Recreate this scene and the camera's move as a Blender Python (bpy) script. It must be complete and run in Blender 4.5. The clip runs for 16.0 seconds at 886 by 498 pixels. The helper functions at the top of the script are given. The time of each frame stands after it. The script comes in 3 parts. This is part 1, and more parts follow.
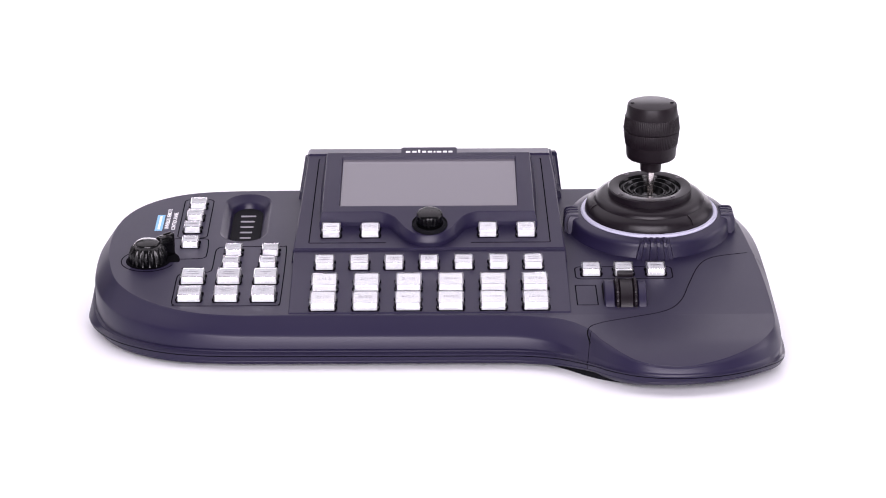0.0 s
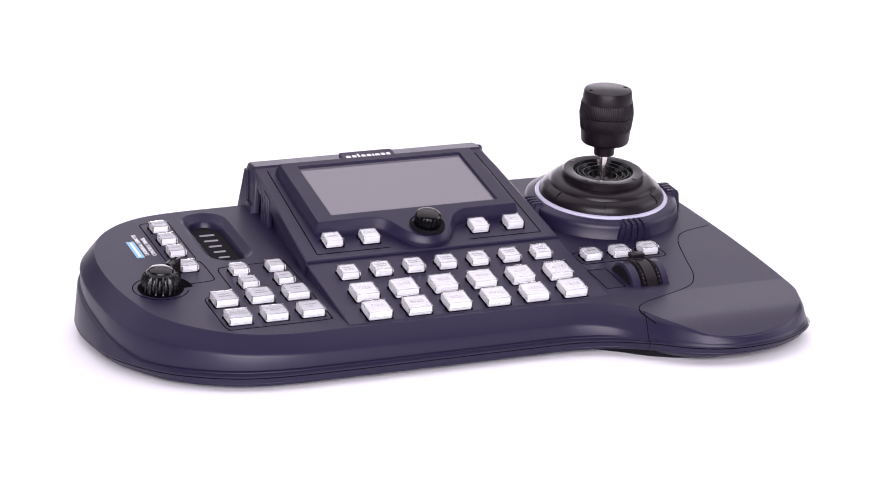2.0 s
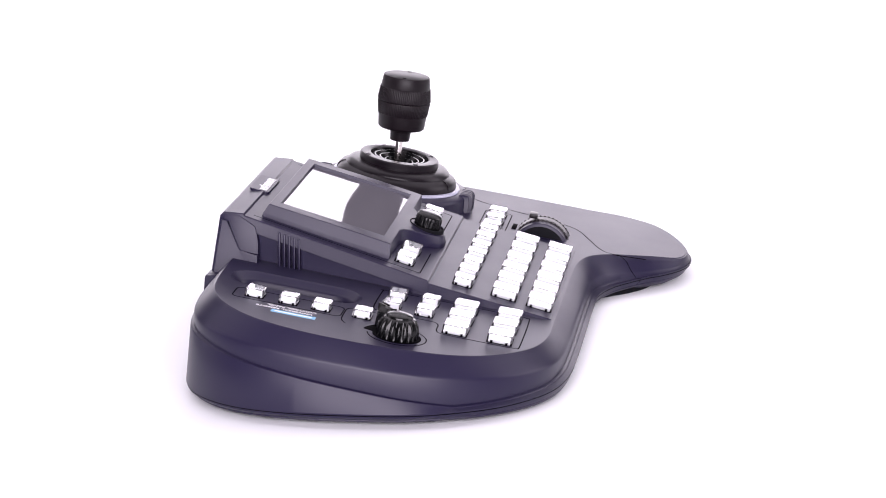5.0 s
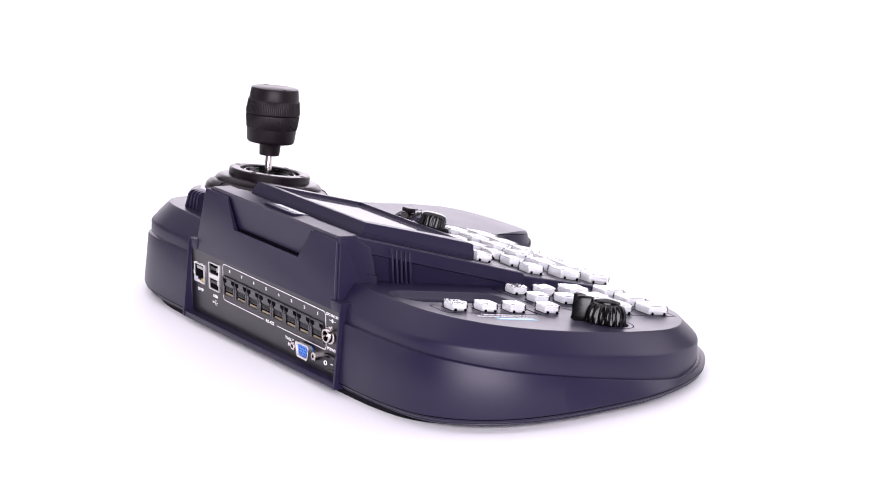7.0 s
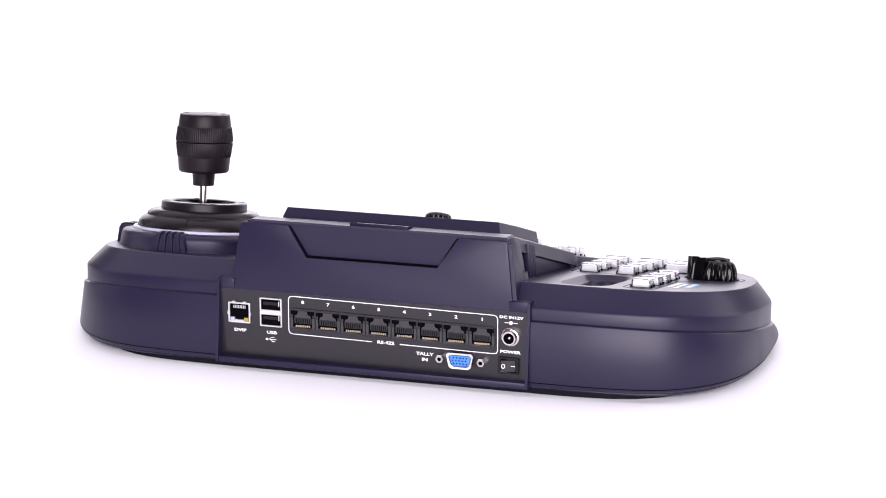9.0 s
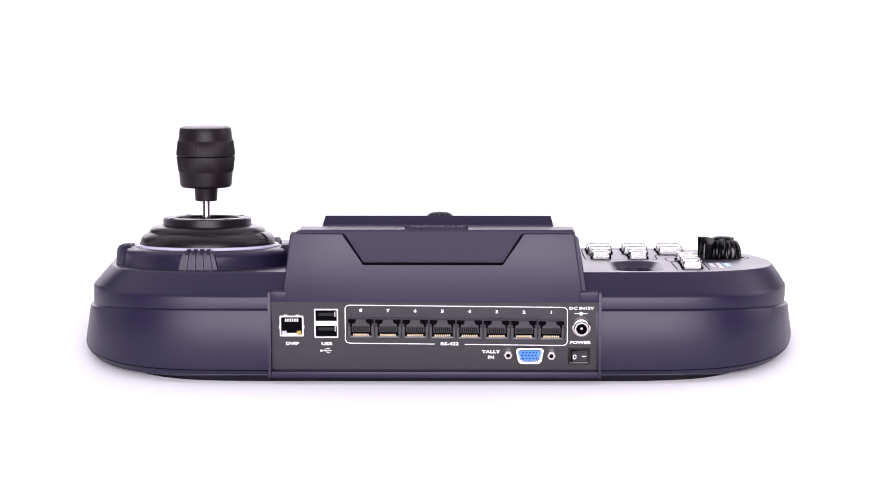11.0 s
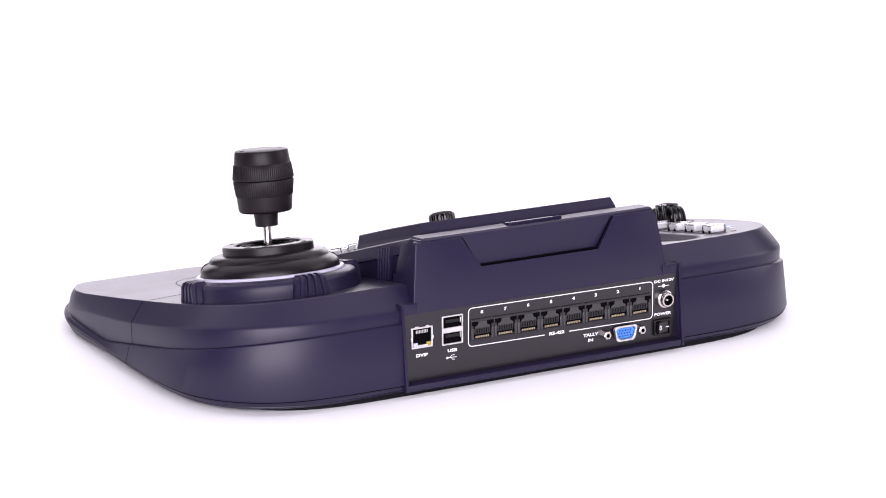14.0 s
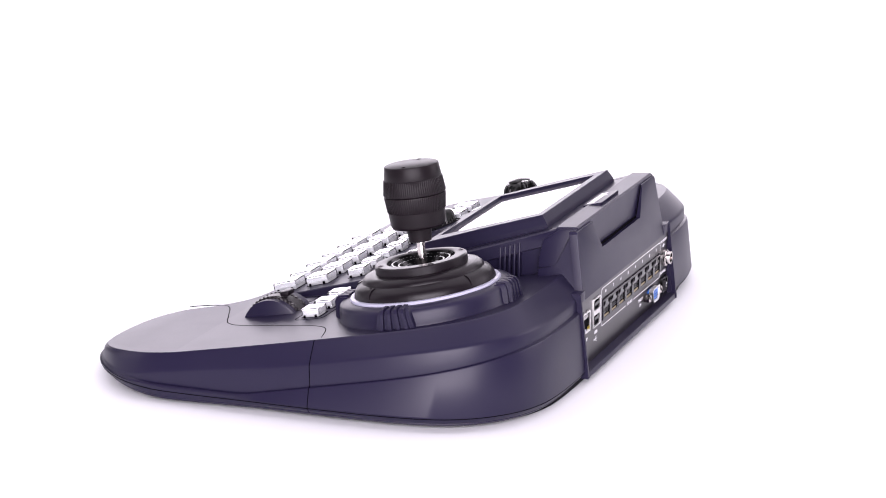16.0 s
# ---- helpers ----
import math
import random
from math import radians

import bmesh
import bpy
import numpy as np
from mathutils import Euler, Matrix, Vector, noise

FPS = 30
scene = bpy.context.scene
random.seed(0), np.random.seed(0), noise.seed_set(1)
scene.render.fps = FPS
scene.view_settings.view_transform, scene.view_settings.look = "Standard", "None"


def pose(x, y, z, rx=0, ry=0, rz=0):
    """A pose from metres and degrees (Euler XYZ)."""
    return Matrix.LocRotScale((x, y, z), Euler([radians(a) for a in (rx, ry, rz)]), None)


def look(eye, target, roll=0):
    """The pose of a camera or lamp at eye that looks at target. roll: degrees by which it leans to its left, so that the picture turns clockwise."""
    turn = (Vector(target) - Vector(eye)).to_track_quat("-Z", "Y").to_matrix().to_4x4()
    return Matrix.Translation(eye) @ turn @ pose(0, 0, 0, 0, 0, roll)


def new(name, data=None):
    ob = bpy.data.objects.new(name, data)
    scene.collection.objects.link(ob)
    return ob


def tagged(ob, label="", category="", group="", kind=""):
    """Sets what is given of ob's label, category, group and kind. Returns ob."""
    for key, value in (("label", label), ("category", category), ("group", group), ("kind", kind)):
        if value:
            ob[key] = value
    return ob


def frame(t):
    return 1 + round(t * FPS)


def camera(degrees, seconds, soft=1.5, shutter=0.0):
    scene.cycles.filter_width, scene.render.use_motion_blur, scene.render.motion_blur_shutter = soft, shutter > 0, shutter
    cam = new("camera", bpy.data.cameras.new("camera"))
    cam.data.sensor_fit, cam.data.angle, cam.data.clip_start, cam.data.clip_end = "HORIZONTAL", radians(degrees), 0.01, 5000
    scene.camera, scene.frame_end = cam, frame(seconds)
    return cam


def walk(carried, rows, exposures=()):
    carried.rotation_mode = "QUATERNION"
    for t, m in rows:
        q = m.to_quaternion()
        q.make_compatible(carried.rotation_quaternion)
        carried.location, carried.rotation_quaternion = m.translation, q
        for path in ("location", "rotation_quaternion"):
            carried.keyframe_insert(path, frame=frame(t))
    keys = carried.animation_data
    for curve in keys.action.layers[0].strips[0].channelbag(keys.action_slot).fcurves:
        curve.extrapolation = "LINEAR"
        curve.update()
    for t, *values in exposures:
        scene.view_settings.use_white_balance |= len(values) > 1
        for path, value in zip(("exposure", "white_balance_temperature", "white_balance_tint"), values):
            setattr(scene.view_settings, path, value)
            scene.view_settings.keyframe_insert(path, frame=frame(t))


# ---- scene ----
# A control panel on a turntable in a white studio; the camera stands still.
cam = camera(19.2, 16.0, soft=1.0)
EYE = Vector((0.0, -1.5545, 0.4336))
PITCH, YAW = radians(13.93), radians(0.18)
AIM = EYE + Vector((math.sin(YAW) * math.cos(PITCH), math.cos(YAW) * math.cos(PITCH), -math.sin(PITCH)))
STAND = look(EYE, AIM, -0.25)
walk(cam, [(0.0, STAND), (16.0, STAND)])

# ---- light: a dim studio, large softboxes overhead, behind the set and over the camera, added fills at its sides ----
world = bpy.data.worlds.new("studio")
scene.world = world
world.use_nodes = True
wb = world.node_tree.nodes["Background"]
wb.inputs["Color"].default_value = (0.96, 0.9, 1.0, 1)
wb.inputs["Strength"].default_value = 0.075


def softbox(name, eye, target, sx, sy, watts, color):
    la = bpy.data.lights.new(name, "AREA")
    la.shape, la.size, la.size_y, la.energy, la.color = "RECTANGLE", sx, sy, watts, color
    ob = new(name, la)
    ob.matrix_world = look(eye, target)
    return ob


softbox("softbox_top", (0.0, 0.72, 1.75), (0.0, 0.62, 0.0), 4.4, 2.75, 60, (0.975, 0.892, 1.0))
softbox("softbox_back", (0.0, 2.3, 0.48), (0.0, 0.2, 0.4), 2.8, 0.85, 28, (0.975, 0.892, 1.0))
softbox("softbox_front", (0.0, -2.1, 0.66), (0.0, 0.0, 0.1), 2.0, 1.2, 82, (0.975, 0.892, 1.0))
# added side fills that brighten chamfers and walls, no known source
softbox("fill_right", (2.0, 0.35, 0.75), (0.0, 0.0, 0.05), 1.3, 1.1, 15, (0.975, 0.892, 1.0))
softbox("fill_left", (-2.0, 0.35, 0.75), (0.0, 0.0, 0.05), 1.3, 1.1, 6, (0.975, 0.892, 1.0))
scene.view_settings.exposure = 0.0


# ---- materials ----
def material(name, color, rough, metal=0.0, grain=0.0, grain_size=0.0006, vary=0.0, coat=0.0, spec=0.5):
    m = bpy.data.materials.new(name)
    m.use_nodes = True
    nt = m.node_tree
    b = nt.nodes["Principled BSDF"]
    b.inputs["Base Color"].default_value = (*color, 1)
    b.inputs["Roughness"].default_value = rough
    b.inputs["Metallic"].default_value = metal
    b.inputs["Specular IOR Level"].default_value = spec
    b.inputs["Coat Weight"].default_value = coat
    tc = nt.nodes.new("ShaderNodeTexCoord")
    if vary:
        n = nt.nodes.new("ShaderNodeTexNoise")
        n.inputs["Scale"].default_value = 22.0
        n.inputs["Detail"].default_value = 4.0
        nt.links.new(tc.outputs["Object"], n.inputs["Vector"])
        r = nt.nodes.new("ShaderNodeMapRange")
        r.inputs["To Min"].default_value = rough - vary
        r.inputs["To Max"].default_value = rough + vary
        nt.links.new(n.outputs["Fac"], r.inputs["Value"])
        nt.links.new(r.outputs["Result"], b.inputs["Roughness"])
    if grain:
        n = nt.nodes.new("ShaderNodeTexNoise")
        n.inputs["Scale"].default_value = 1.0 / grain_size
        n.inputs["Detail"].default_value = 2.0
        nt.links.new(tc.outputs["Object"], n.inputs["Vector"])
        u = nt.nodes.new("ShaderNodeBump")
        u.inputs["Strength"].default_value = grain
        u.inputs["Distance"].default_value = 0.0001
        nt.links.new(n.outputs["Fac"], u.inputs["Height"])
        nt.links.new(u.outputs["Normal"], b.inputs["Normal"])
    return m


M_NAVY = material("navy_plastic", (0.0104, 0.0077, 0.0275), 0.4, grain=0.14, vary=0.05, spec=0.34)
# near-black: shade of gaps, grooves and holes as colour, also for dark parts
M_SEAM = material("seam_shadow_gap", (0.0012, 0.001, 0.002), 0.9, spec=0.05)
M_UNDER = material("black_underside", (0.003, 0.003, 0.005), 0.75, grain=0.2, spec=0.15)
M_PANEL = material("black_painted_steel", (0.0058, 0.004, 0.0078), 0.3, grain=0.5, grain_size=0.0009, vary=0.05, spec=0.6)
M_BLACK = material("black_gloss_plastic", (0.0012, 0.0012, 0.0015), 0.2, vary=0.04, spec=0.36)
M_GRIP = material("black_anodised_grip", (0.0062, 0.0036, 0.0054), 0.43, grain=0.15, vary=0.05, spec=0.22)
M_RUBBER = material("black_rubber", (0.0066, 0.0043, 0.0066), 0.35, grain=0.15, vary=0.07, spec=0.26)
M_WHITE = material("white_key_insert", (0.385, 0.394, 0.402), 0.4)
M_PRINT = material("white_print", (0.82, 0.82, 0.84), 0.5)
M_LEGEND = material("grey_legend_print", (0.11, 0.11, 0.12), 0.6)
M_STRIPBAR = material("dim_grey_print", (0.26, 0.25, 0.28), 0.5)
# grey socket plastics, their base darkened for the shade inside recessed jacks
M_SOCKET = material("shaded_glossy_socket_plastic", (0.0035, 0.003, 0.004), 0.18, vary=0.04, spec=0.5)
M_LATCH = material("shaded_grey_socket_latch", (0.008, 0.007, 0.0095), 0.2, vary=0.04, spec=0.9)
M_AMBER = material("amber_indicator", (0.34, 0.26, 0.04), 0.35)
M_BLUE = material("light_blue_print", (0.2, 0.45, 0.66), 0.5)
M_VGA = material("blue_socket_plastic", (0.05, 0.2, 0.68), 0.4)
M_STEEL = material("polished_steel", (0.62, 0.58, 0.56), 0.18, metal=1.0, vary=0.05)
M_DARKSTEEL = material("dark_screw_steel", (0.12, 0.11, 0.12), 0.35, metal=1.0)
M_TIN = material("tinned_shield", (0.78, 0.77, 0.76), 0.42, metal=1.0, vary=0.06)
M_GOLD = material("gold_contact", (0.6, 0.5, 0.33), 0.35, metal=1.0)
M_RING = material("milky_light_ring", (0.45, 0.45, 0.56), 0.35)
# grey base colour stands in for the overhead light mirrored in dark glass
M_SCREEN = material("screen_glass_reflection_grey", (0.132, 0.125, 0.144), 0.06, spec=0.6)
M_PAPER = material("white_studio_sheet", (0.92, 0.935, 0.945), 0.7, grain=0.1, grain_size=0.002, vary=0.05)
M_FLOOR = material("grey_studio_floor", (0.18, 0.18, 0.19), 0.6, grain=0.3, grain_size=0.004, vary=0.1)
M_CLEAR = bpy.data.materials.new("clear_key_cover")
M_CLEAR.use_nodes = True
cb = M_CLEAR.node_tree.nodes["Principled BSDF"]
cb.inputs["Base Color"].default_value = (0.97, 0.97, 0.98, 1)
cb.inputs["Roughness"].default_value = 0.06
cb.inputs["IOR"].default_value = 1.46
cb.inputs["Transmission Weight"].default_value = 1.0

MM = 0.001


# ---- mesh helpers (millimetres in, metres out) ----
def finish(bm, name, mat, sharp=38):
    bmesh.ops.recalc_face_normals(bm, faces=bm.faces[:])
    me = bpy.data.meshes.new(name)
    bm.to_mesh(me)
    bm.free()
    me.materials.append(mat)
    me.transform(Matrix.Scale(MM, 4))
    me.shade_smooth()
    me.set_sharp_from_angle(angle=radians(sharp))
    return me


def part(name, bm, mat, parent, label="", m=None, sharp=38):
    ob = new(name, finish(bm, name, mat, sharp) if isinstance(bm, bmesh.types.BMesh) else bm)
    ob.parent = parent
    if m is not None:
        ob.matrix_basis = m
    return tagged(ob, label)


def ring_faces(bm, rings, closed=True):
    vs = [[bm.verts.new(p) for p in r] for r in rings]
    n = len(vs[0])
    for a, b in zip(vs, vs[1:]):
        for i in range(n if closed else n - 1):
            j = (i + 1) % n
            bm.faces.new((a[i], a[j], b[j], b[i]))
    return vs


def lathe(profile, n=48, flutes=0, depth=0.0, z0=-1e9, z1=1e9, sharpness=1.0, hollow=False):
    """A turned body round z: rows of (radius, height); flutes cut between the heights z0 and z1."""
    bm = bmesh.new()
    rings = []
    for r, z in profile:
        row = []
        for i in range(n):
            a = 2 * math.pi * i / n
            k = r
            if flutes and z0 <= z <= z1:
                k = r - depth * (0.5 + 0.5 * math.cos(flutes * a)) ** sharpness
            row.append((k * math.cos(a), k * math.sin(a), z))
        rings.append(row)
    vs = ring_faces(bm, rings)
    for row, (r, z) in ((vs[0], profile[0]), (vs[-1], profile[-1])):
        if not hollow or r < 0.3:
            bm.faces.new(row)
    return bm


def block(x0, x1, y0, y1, z0, z1, bevel=0.4, seg=2, bm=None):
    own = bm is None
    bm = bm or bmesh.new()
    r = bmesh.ops.create_cube(bm, size=1.0)
    for v in r["verts"]:
        v.co = Vector(((x0 + x1) / 2 + v.co.x * (x1 - x0), (y0 + y1) / 2 + v.co.y * (y1 - y0), (z0 + z1) / 2 + v.co.z * (z1 - z0)))
    if bevel:
        es = list({e for v in r["verts"] for e in v.link_edges})
        bmesh.ops.bevel(bm, geom=es, offset=bevel, segments=seg, profile=0.5, affect="EDGES")
    return bm


def prism(poly, f0, f1):
    """A prism over a plane outline; f0 and f1 place an outline point on its two faces."""
    bm = bmesh.new()
    a = [bm.verts.new(f0(*p)) for p in poly]
    b = [bm.verts.new(f1(*p)) for p in poly]
    n = len(poly)
    bm.faces.new(a)
    bm.faces.new(b[::-1])
    for i in range(n):
        bm.faces.new((a[i], a[(i + 1) % n], b[(i + 1) % n], b[i]))
    return bm


def smooth_loop(points, sub=6, closed=True):
    """Catmull-Rom through plane points."""
    n = len(points)
    out = []
    for i in range(n if closed else n - 1):
        p0, p1, p2, p3 = (Vector(points[k % n] if closed else points[min(max(k, 0), n - 1)]) for k in (i - 1, i, i + 1, i + 2))
        for s in range(sub):
            t = s / sub
            q = 0.5 * ((2 * p1) + (p2 - p0) * t + (2 * p0 - 5 * p1 + 4 * p2 - p3) * t * t + (3 * p1 - p0 - 3 * p2 + p3) * t ** 3)
            out.append((q.x, q.y))
    if not closed:
        out.append(tuple(points[-1]))
    return out


def rounded(x0, x1, y0, y1, r, seg=6):
    out = []
    for cx, cy, a0 in ((x1 - r, y1 - r, 0), (x0 + r, y1 - r, 90), (x0 + r, y0 + r, 180), (x1 - r, y0 + r, 270)):
        for i in range(seg + 1):
            a = radians(a0 + 90 * i / seg)
            out.append((cx + r * math.cos(a), cy + r * math.sin(a)))
    return out


def line_on(points, place, width=0.5, high=0.12, closed=True):
    """A thin raised or dark line along plane points, put on a surface by place(x, y, lift)."""
    bm = bmesh.new()
    n = len(points)
    rows = []
    for i in range(n):
        p = Vector(points[i])
        a = Vector(points[(i - 1) % n] if closed or i else points[i])
        b = Vector(points[(i + 1) % n] if closed or i < n - 1 else points[i])
        d = (b - a).normalized()
        o = Vector((-d.y, d.x)) * width / 2
        rows.append([place(p.x - o.x, p.y - o.y, -0.3), place(p.x - o.x * 0.8, p.y - o.y * 0.8, high), place(p.x + o.x * 0.8, p.y + o.y * 0.8, high), place(p.x + o.x, p.y + o.y, -0.3)])
    if closed:
        rows.append(rows[0])
    vs = [[bm.verts.new(p) for p in r] for r in (rows[:-1] if closed else rows)]
    if closed:
        vs.append(vs[0])
    for a, b in zip(vs, vs[1:]):
        for i in range(3):
            bm.faces.new((a[i], a[i + 1], b[i + 1], b[i]))
    return bm


def text_mesh(words, size, mat, high=0.1, wide=1.0, bold=0.02):
    """Letters of the built-in font as a thin mesh in millimetres, centred."""
    cu = bpy.data.curves.new("words", "FONT")
    cu.body, cu.size, cu.align_x, cu.align_y = words, size, "CENTER", "CENTER"
    cu.extrude, cu.resolution_u, cu.space_line, cu.offset = high, 2, 0.85, bold * size
    ob = new("words", cu)
    me = bpy.data.meshes.new_from_object(ob.evaluated_get(bpy.context.evaluated_depsgraph_get()))
    bpy.data.objects.remove(ob)
    bpy.data.curves.remove(cu)
    me.transform(Matrix.Diagonal((MM * wide, MM, MM, 1)))
    me.materials.clear()
    me.materials.append(mat)
    return me


def tilt_frame(rise, z0):
    """A plane that rises towards the back: its pose in metres, and a function from its (x, v, w) to millimetres."""
    a = math.atan(rise)
    c, s = math.cos(a), math.sin(a)

    def place(x, v, w=0.0):
        return (x, v * c - w * s, z0 + v * s + w * c)

    return pose(0, 0, z0 * MM, math.degrees(a)), place


DECK, on_deck = tilt_frame(0.172, 42.7)
PLATE, on_plate = tilt_frame(0.27, 51.0)
UPPER, on_upper = tilt_frame(0.32, 53.0)


def deck_z(y):
    return 42.7 + 0.172 * y + 0.042 * max(0.0, -82 - y) - 0.0042 * max(0.0, -118 - y) ** 2


def deck_at(x, y, lift=0.0):
    return (x, y, deck_z(y) + lift)


# ---- the place: a white sheet that runs up behind the turntable ----
def build_sheet():
    bm = bmesh.new()
    rows = [(-2000, 0.0), (-600, 0.0), (2500, 0.0)]
    rows += [(2500 + 600 * math.sin(radians(a)), 600 - 600 * math.cos(radians(a))) for a in range(10, 91, 10)]
    rows += [(3100, 2600)]
    a = [[bm.verts.new((x, y, z)) for y, z in rows] for x in (-900, 900)]
    b = [[bm.verts.new((x, y + (4 if z > 5 else 0), z - 4)) for y, z in rows] for x in (-900, 900)]
    for i in range(len(rows) - 1):
        bm.faces.new((a[0][i], a[1][i], a[1][i + 1], a[0][i + 1]))
        bm.faces.new((b[0][i], b[0][i + 1], b[1][i + 1], b[1][i]))
    for k in (0, 1):
        for i in range(len(rows) - 1):
            bm.faces.new((a[k][i], a[k][i + 1], b[k][i + 1], b[k][i]))
    ob = new("backdrop", finish(bm, "backdrop", M_PAPER, 60))
    tagged(ob, "white seamless studio paper sheet curving up behind", "studio backdrop", kind="structure")
    bm = block(-6000, 6000, -6000, 6000, -60, -4.2, 0)
    tagged(new("floor", finish(bm, "floor", M_FLOOR)), "dull grey studio floor under the paper sheet", "floor", kind="structure")


build_sheet()

# ---- the control panel ----
panel = tagged(new("control_panel"), "dark navy plastic remote control panel with joystick, screen and white keys", "control panel")

EDGE_DECK = [(-3, 107), (-90, 107), (-139, 105.6), (-163.8, 100), (-182, 87.8), (-194.2, 70), (-200.5, 45), (-201, 17), (-197.5, -9), (-189.8, -35.2),
             (-173.6, -57), (-149, -73.6), (-122, -80.3), (-86, -81), (-30, -81.5), (30, -82), (58, -84), (76, -90), (88, -103), (97, -123)]
EDGE_DECK += [(113, -142), (136, -147.6), (160, -142), (180.5, -127.5), (192, -109), (197, -88), (197, -36), (194.5, 10), (189.8, 54.6), (181.8, 80.4),
              (169, 95.6), (151, 103.8), (118, 107), (60, 107)]
EDGE_RIM = [(-3, 124.5), (-95, 124), (-141, 122.6), (-172, 115.8), (-193.5, 99.8), (-207, 77), (-213, 47.5), (-213.5, 16), (-211, -13), (-202, -39),
            (-186, -64), (-159, -84.5), (-128, -93), (-86, -95), (-30, -95.5), (30, -96), (52, -97.5), (70, -105), (84, -118.5), (99, -136)]
EDGE_RIM += [(116, -147.5), (137, -151.5), (162.5, -146), (184.5, -131.5), (198, -113), (203.5, -88), (206, -36), (207.5, 10), (207, 50), (202, 79),
             (189, 101), (167, 117), (133, 124), (60, 125)]
SLOT = rounded(-134.5, -104.5, 26, 101, 14.5, 8)


def build_body():
    rim, top = [tuple(p) for p in smooth_loop(EDGE_RIM)], [tuple(p) for p in smooth_loop(EDGE_DECK)]
    # cut the back wall between the panel posts
    for x in (-96.9, -94.8, 89.8, 91.9):
        for i in range(len(rim)):
            (x0, y0), (x1, y1) = rim[i - 1], rim[i]
            if y0 > 100 and y1 > 100 and (x0 - x) * (x1 - x) < 0:
                f = (x - x0) / (x1 - x0)
                rim.insert(i, (x, y0 + (y1 - y0) * f))
                top.insert(i, tuple(Vector(top[i - 1]).lerp(Vector(top[i]), f)))
                break
    n = len(rim)

    def nose(ry):
        return min(1.0, max(0.0, -92 - ry) / 35)

    def ring(t, zf, inset=0.0, fade=False):
        out = []
        for i in range(n):
            r, d = Vector(rim[i]), Vector(top[i])
            w = (d - r).normalized() if (d - r).length > 0.1 else Vector((0, 0))
            p = r.lerp(d, t) + w * inset * (1.0 - 0.85 * nose(r.y) if fade else 1.0) * (1.0 if t else 1.0 - 0.6 * min(1.0, max(0.0, -30 - r.y) / 50) + 0.5 * nose(r.y))
            y = min(p.y, 118.0) if r.y > 100 and -95 < r.x < 90 else p.y
            out.append((p.x, y, zf(r.y, d.y)))
        return out

    def groove(ry, dy):
        return max(18.0 + 0.195 * ry, 10.6 + 1.0 * nose(ry))

    def shoulder(ry, dy):
        return max(deck_z(dy) - 11.5 + 1.8 * min(1.0, max(0.0, -20 - dy) / 50), groove(ry, dy) + 2.5)

    def flank(t, up):
        # the shoulder step fades into one straight chamfer round the nose
        def at(r, d):
            g, k = groove(r, d), nose(r)
            return (shoulder(r, d) + up) * (1 - k) + (g + (deck_z(d) - g) * (t - 0.2) / 0.8) * k
        return at

    bm = bmesh.new()
    rings = []
    for up, inset in ((-0.5, 5.6), (0.3, 4.2), (1.0, 3.4), (1.3, 3.5), (3.2, 1.0), (5.6, 0.0)):
        rings.append(ring(0, lambda r, d, up=up: 3.0 + 2.6 * nose(r) + up, inset))
    rings.insert(0, ring(0, lambda r, d: 2.2, 16))
    rings += [ring(0.19, lambda r, d: groove(r, d) - 0.9), ring(0.2, lambda r, d: groove(r, d) - 0.3, 0.2), ring(0.21, lambda r, d: groove(r, d) + 0.3, 1.8, True)]
    rings += [ring(0.3, flank(0.3, -1.2), 0.3), ring(0.33, flank(0.33, 0.0), 0.4), ring(0.39, flank(0.39, 1.0), 0.3)]
    def crown(t, drop):
        # the front edge of the nose is rounded over, elsewhere the flank is straight up to a small radius
        def at(r, d):
            k, g = nose(r), groove(r, d)
            straight = flank(0.39, 1.0)(r, d) + (deck_z(d) - 1.0 - flank(0.39, 1.0)(r, d)) * (t - 0.39) / 0.54
            return straight * (1 - k) + (deck_z(d) - drop * (deck_z(d) - g)) * k
        return at

    rings += [ring(0.6, crown(0.6, 0.3)), ring(0.76, crown(0.76, 0.14))]
    rings += [ring(0.93, lambda r, d: deck_z(d) - 1.0 + 0.5 * nose(r)), ring(0.975, lambda r, d: deck_z(d) - 0.25), ring(1.0, lambda r, d: deck_z(d))]
    vs = ring_faces(bm, rings)
    bm.faces.new(vs[0])
    for sx, sy in ((207, 5), (86, -121)):
        k = min(range(n), key=lambda i: (rim[i][0] - sx) ** 2 + (rim[i][1] - sy) ** 2)
        out = (Vector(rim[k]) - Vector(top[k])).normalized()
        side = Vector((-out.y, out.x)) * 0.3
        sb = bmesh.new()
        cols = [[(r[k][0] + out.x * o + side.x * s, r[k][1] + out.y * o + side.y * s, r[k][2] + o * 0.4) for s, o in ((-1, -0.4), (-0.8, 0.07), (0.8, 0.07), (1, -0.4))] for r in rings[4:]]
        ring_faces(sb, cols, False)
        part("seam", sb, M_SEAM, panel)
    lip = bmesh.new()
    ring_faces(lip, [ring(0, lambda r, d: 7.1 + 2.6 * nose(r), 0.75), ring(0, lambda r, d: 7.2 + 2.6 * nose(r), 0.44), ring(0, lambda r, d: 7.7 + 2.6 * nose(r), 0.25), ring(0, lambda r, d: 7.8 + 2.6 * nose(r), 0.6)])
    part("seam", lip, M_SEAM, panel, "dark parting line above the base lip")
    part("shell", bm, M_NAVY, panel, "dark navy shell with a stepped groove", sharp=30)
    # the deck, with the hole of the touch strip
    bm = bmesh.new()
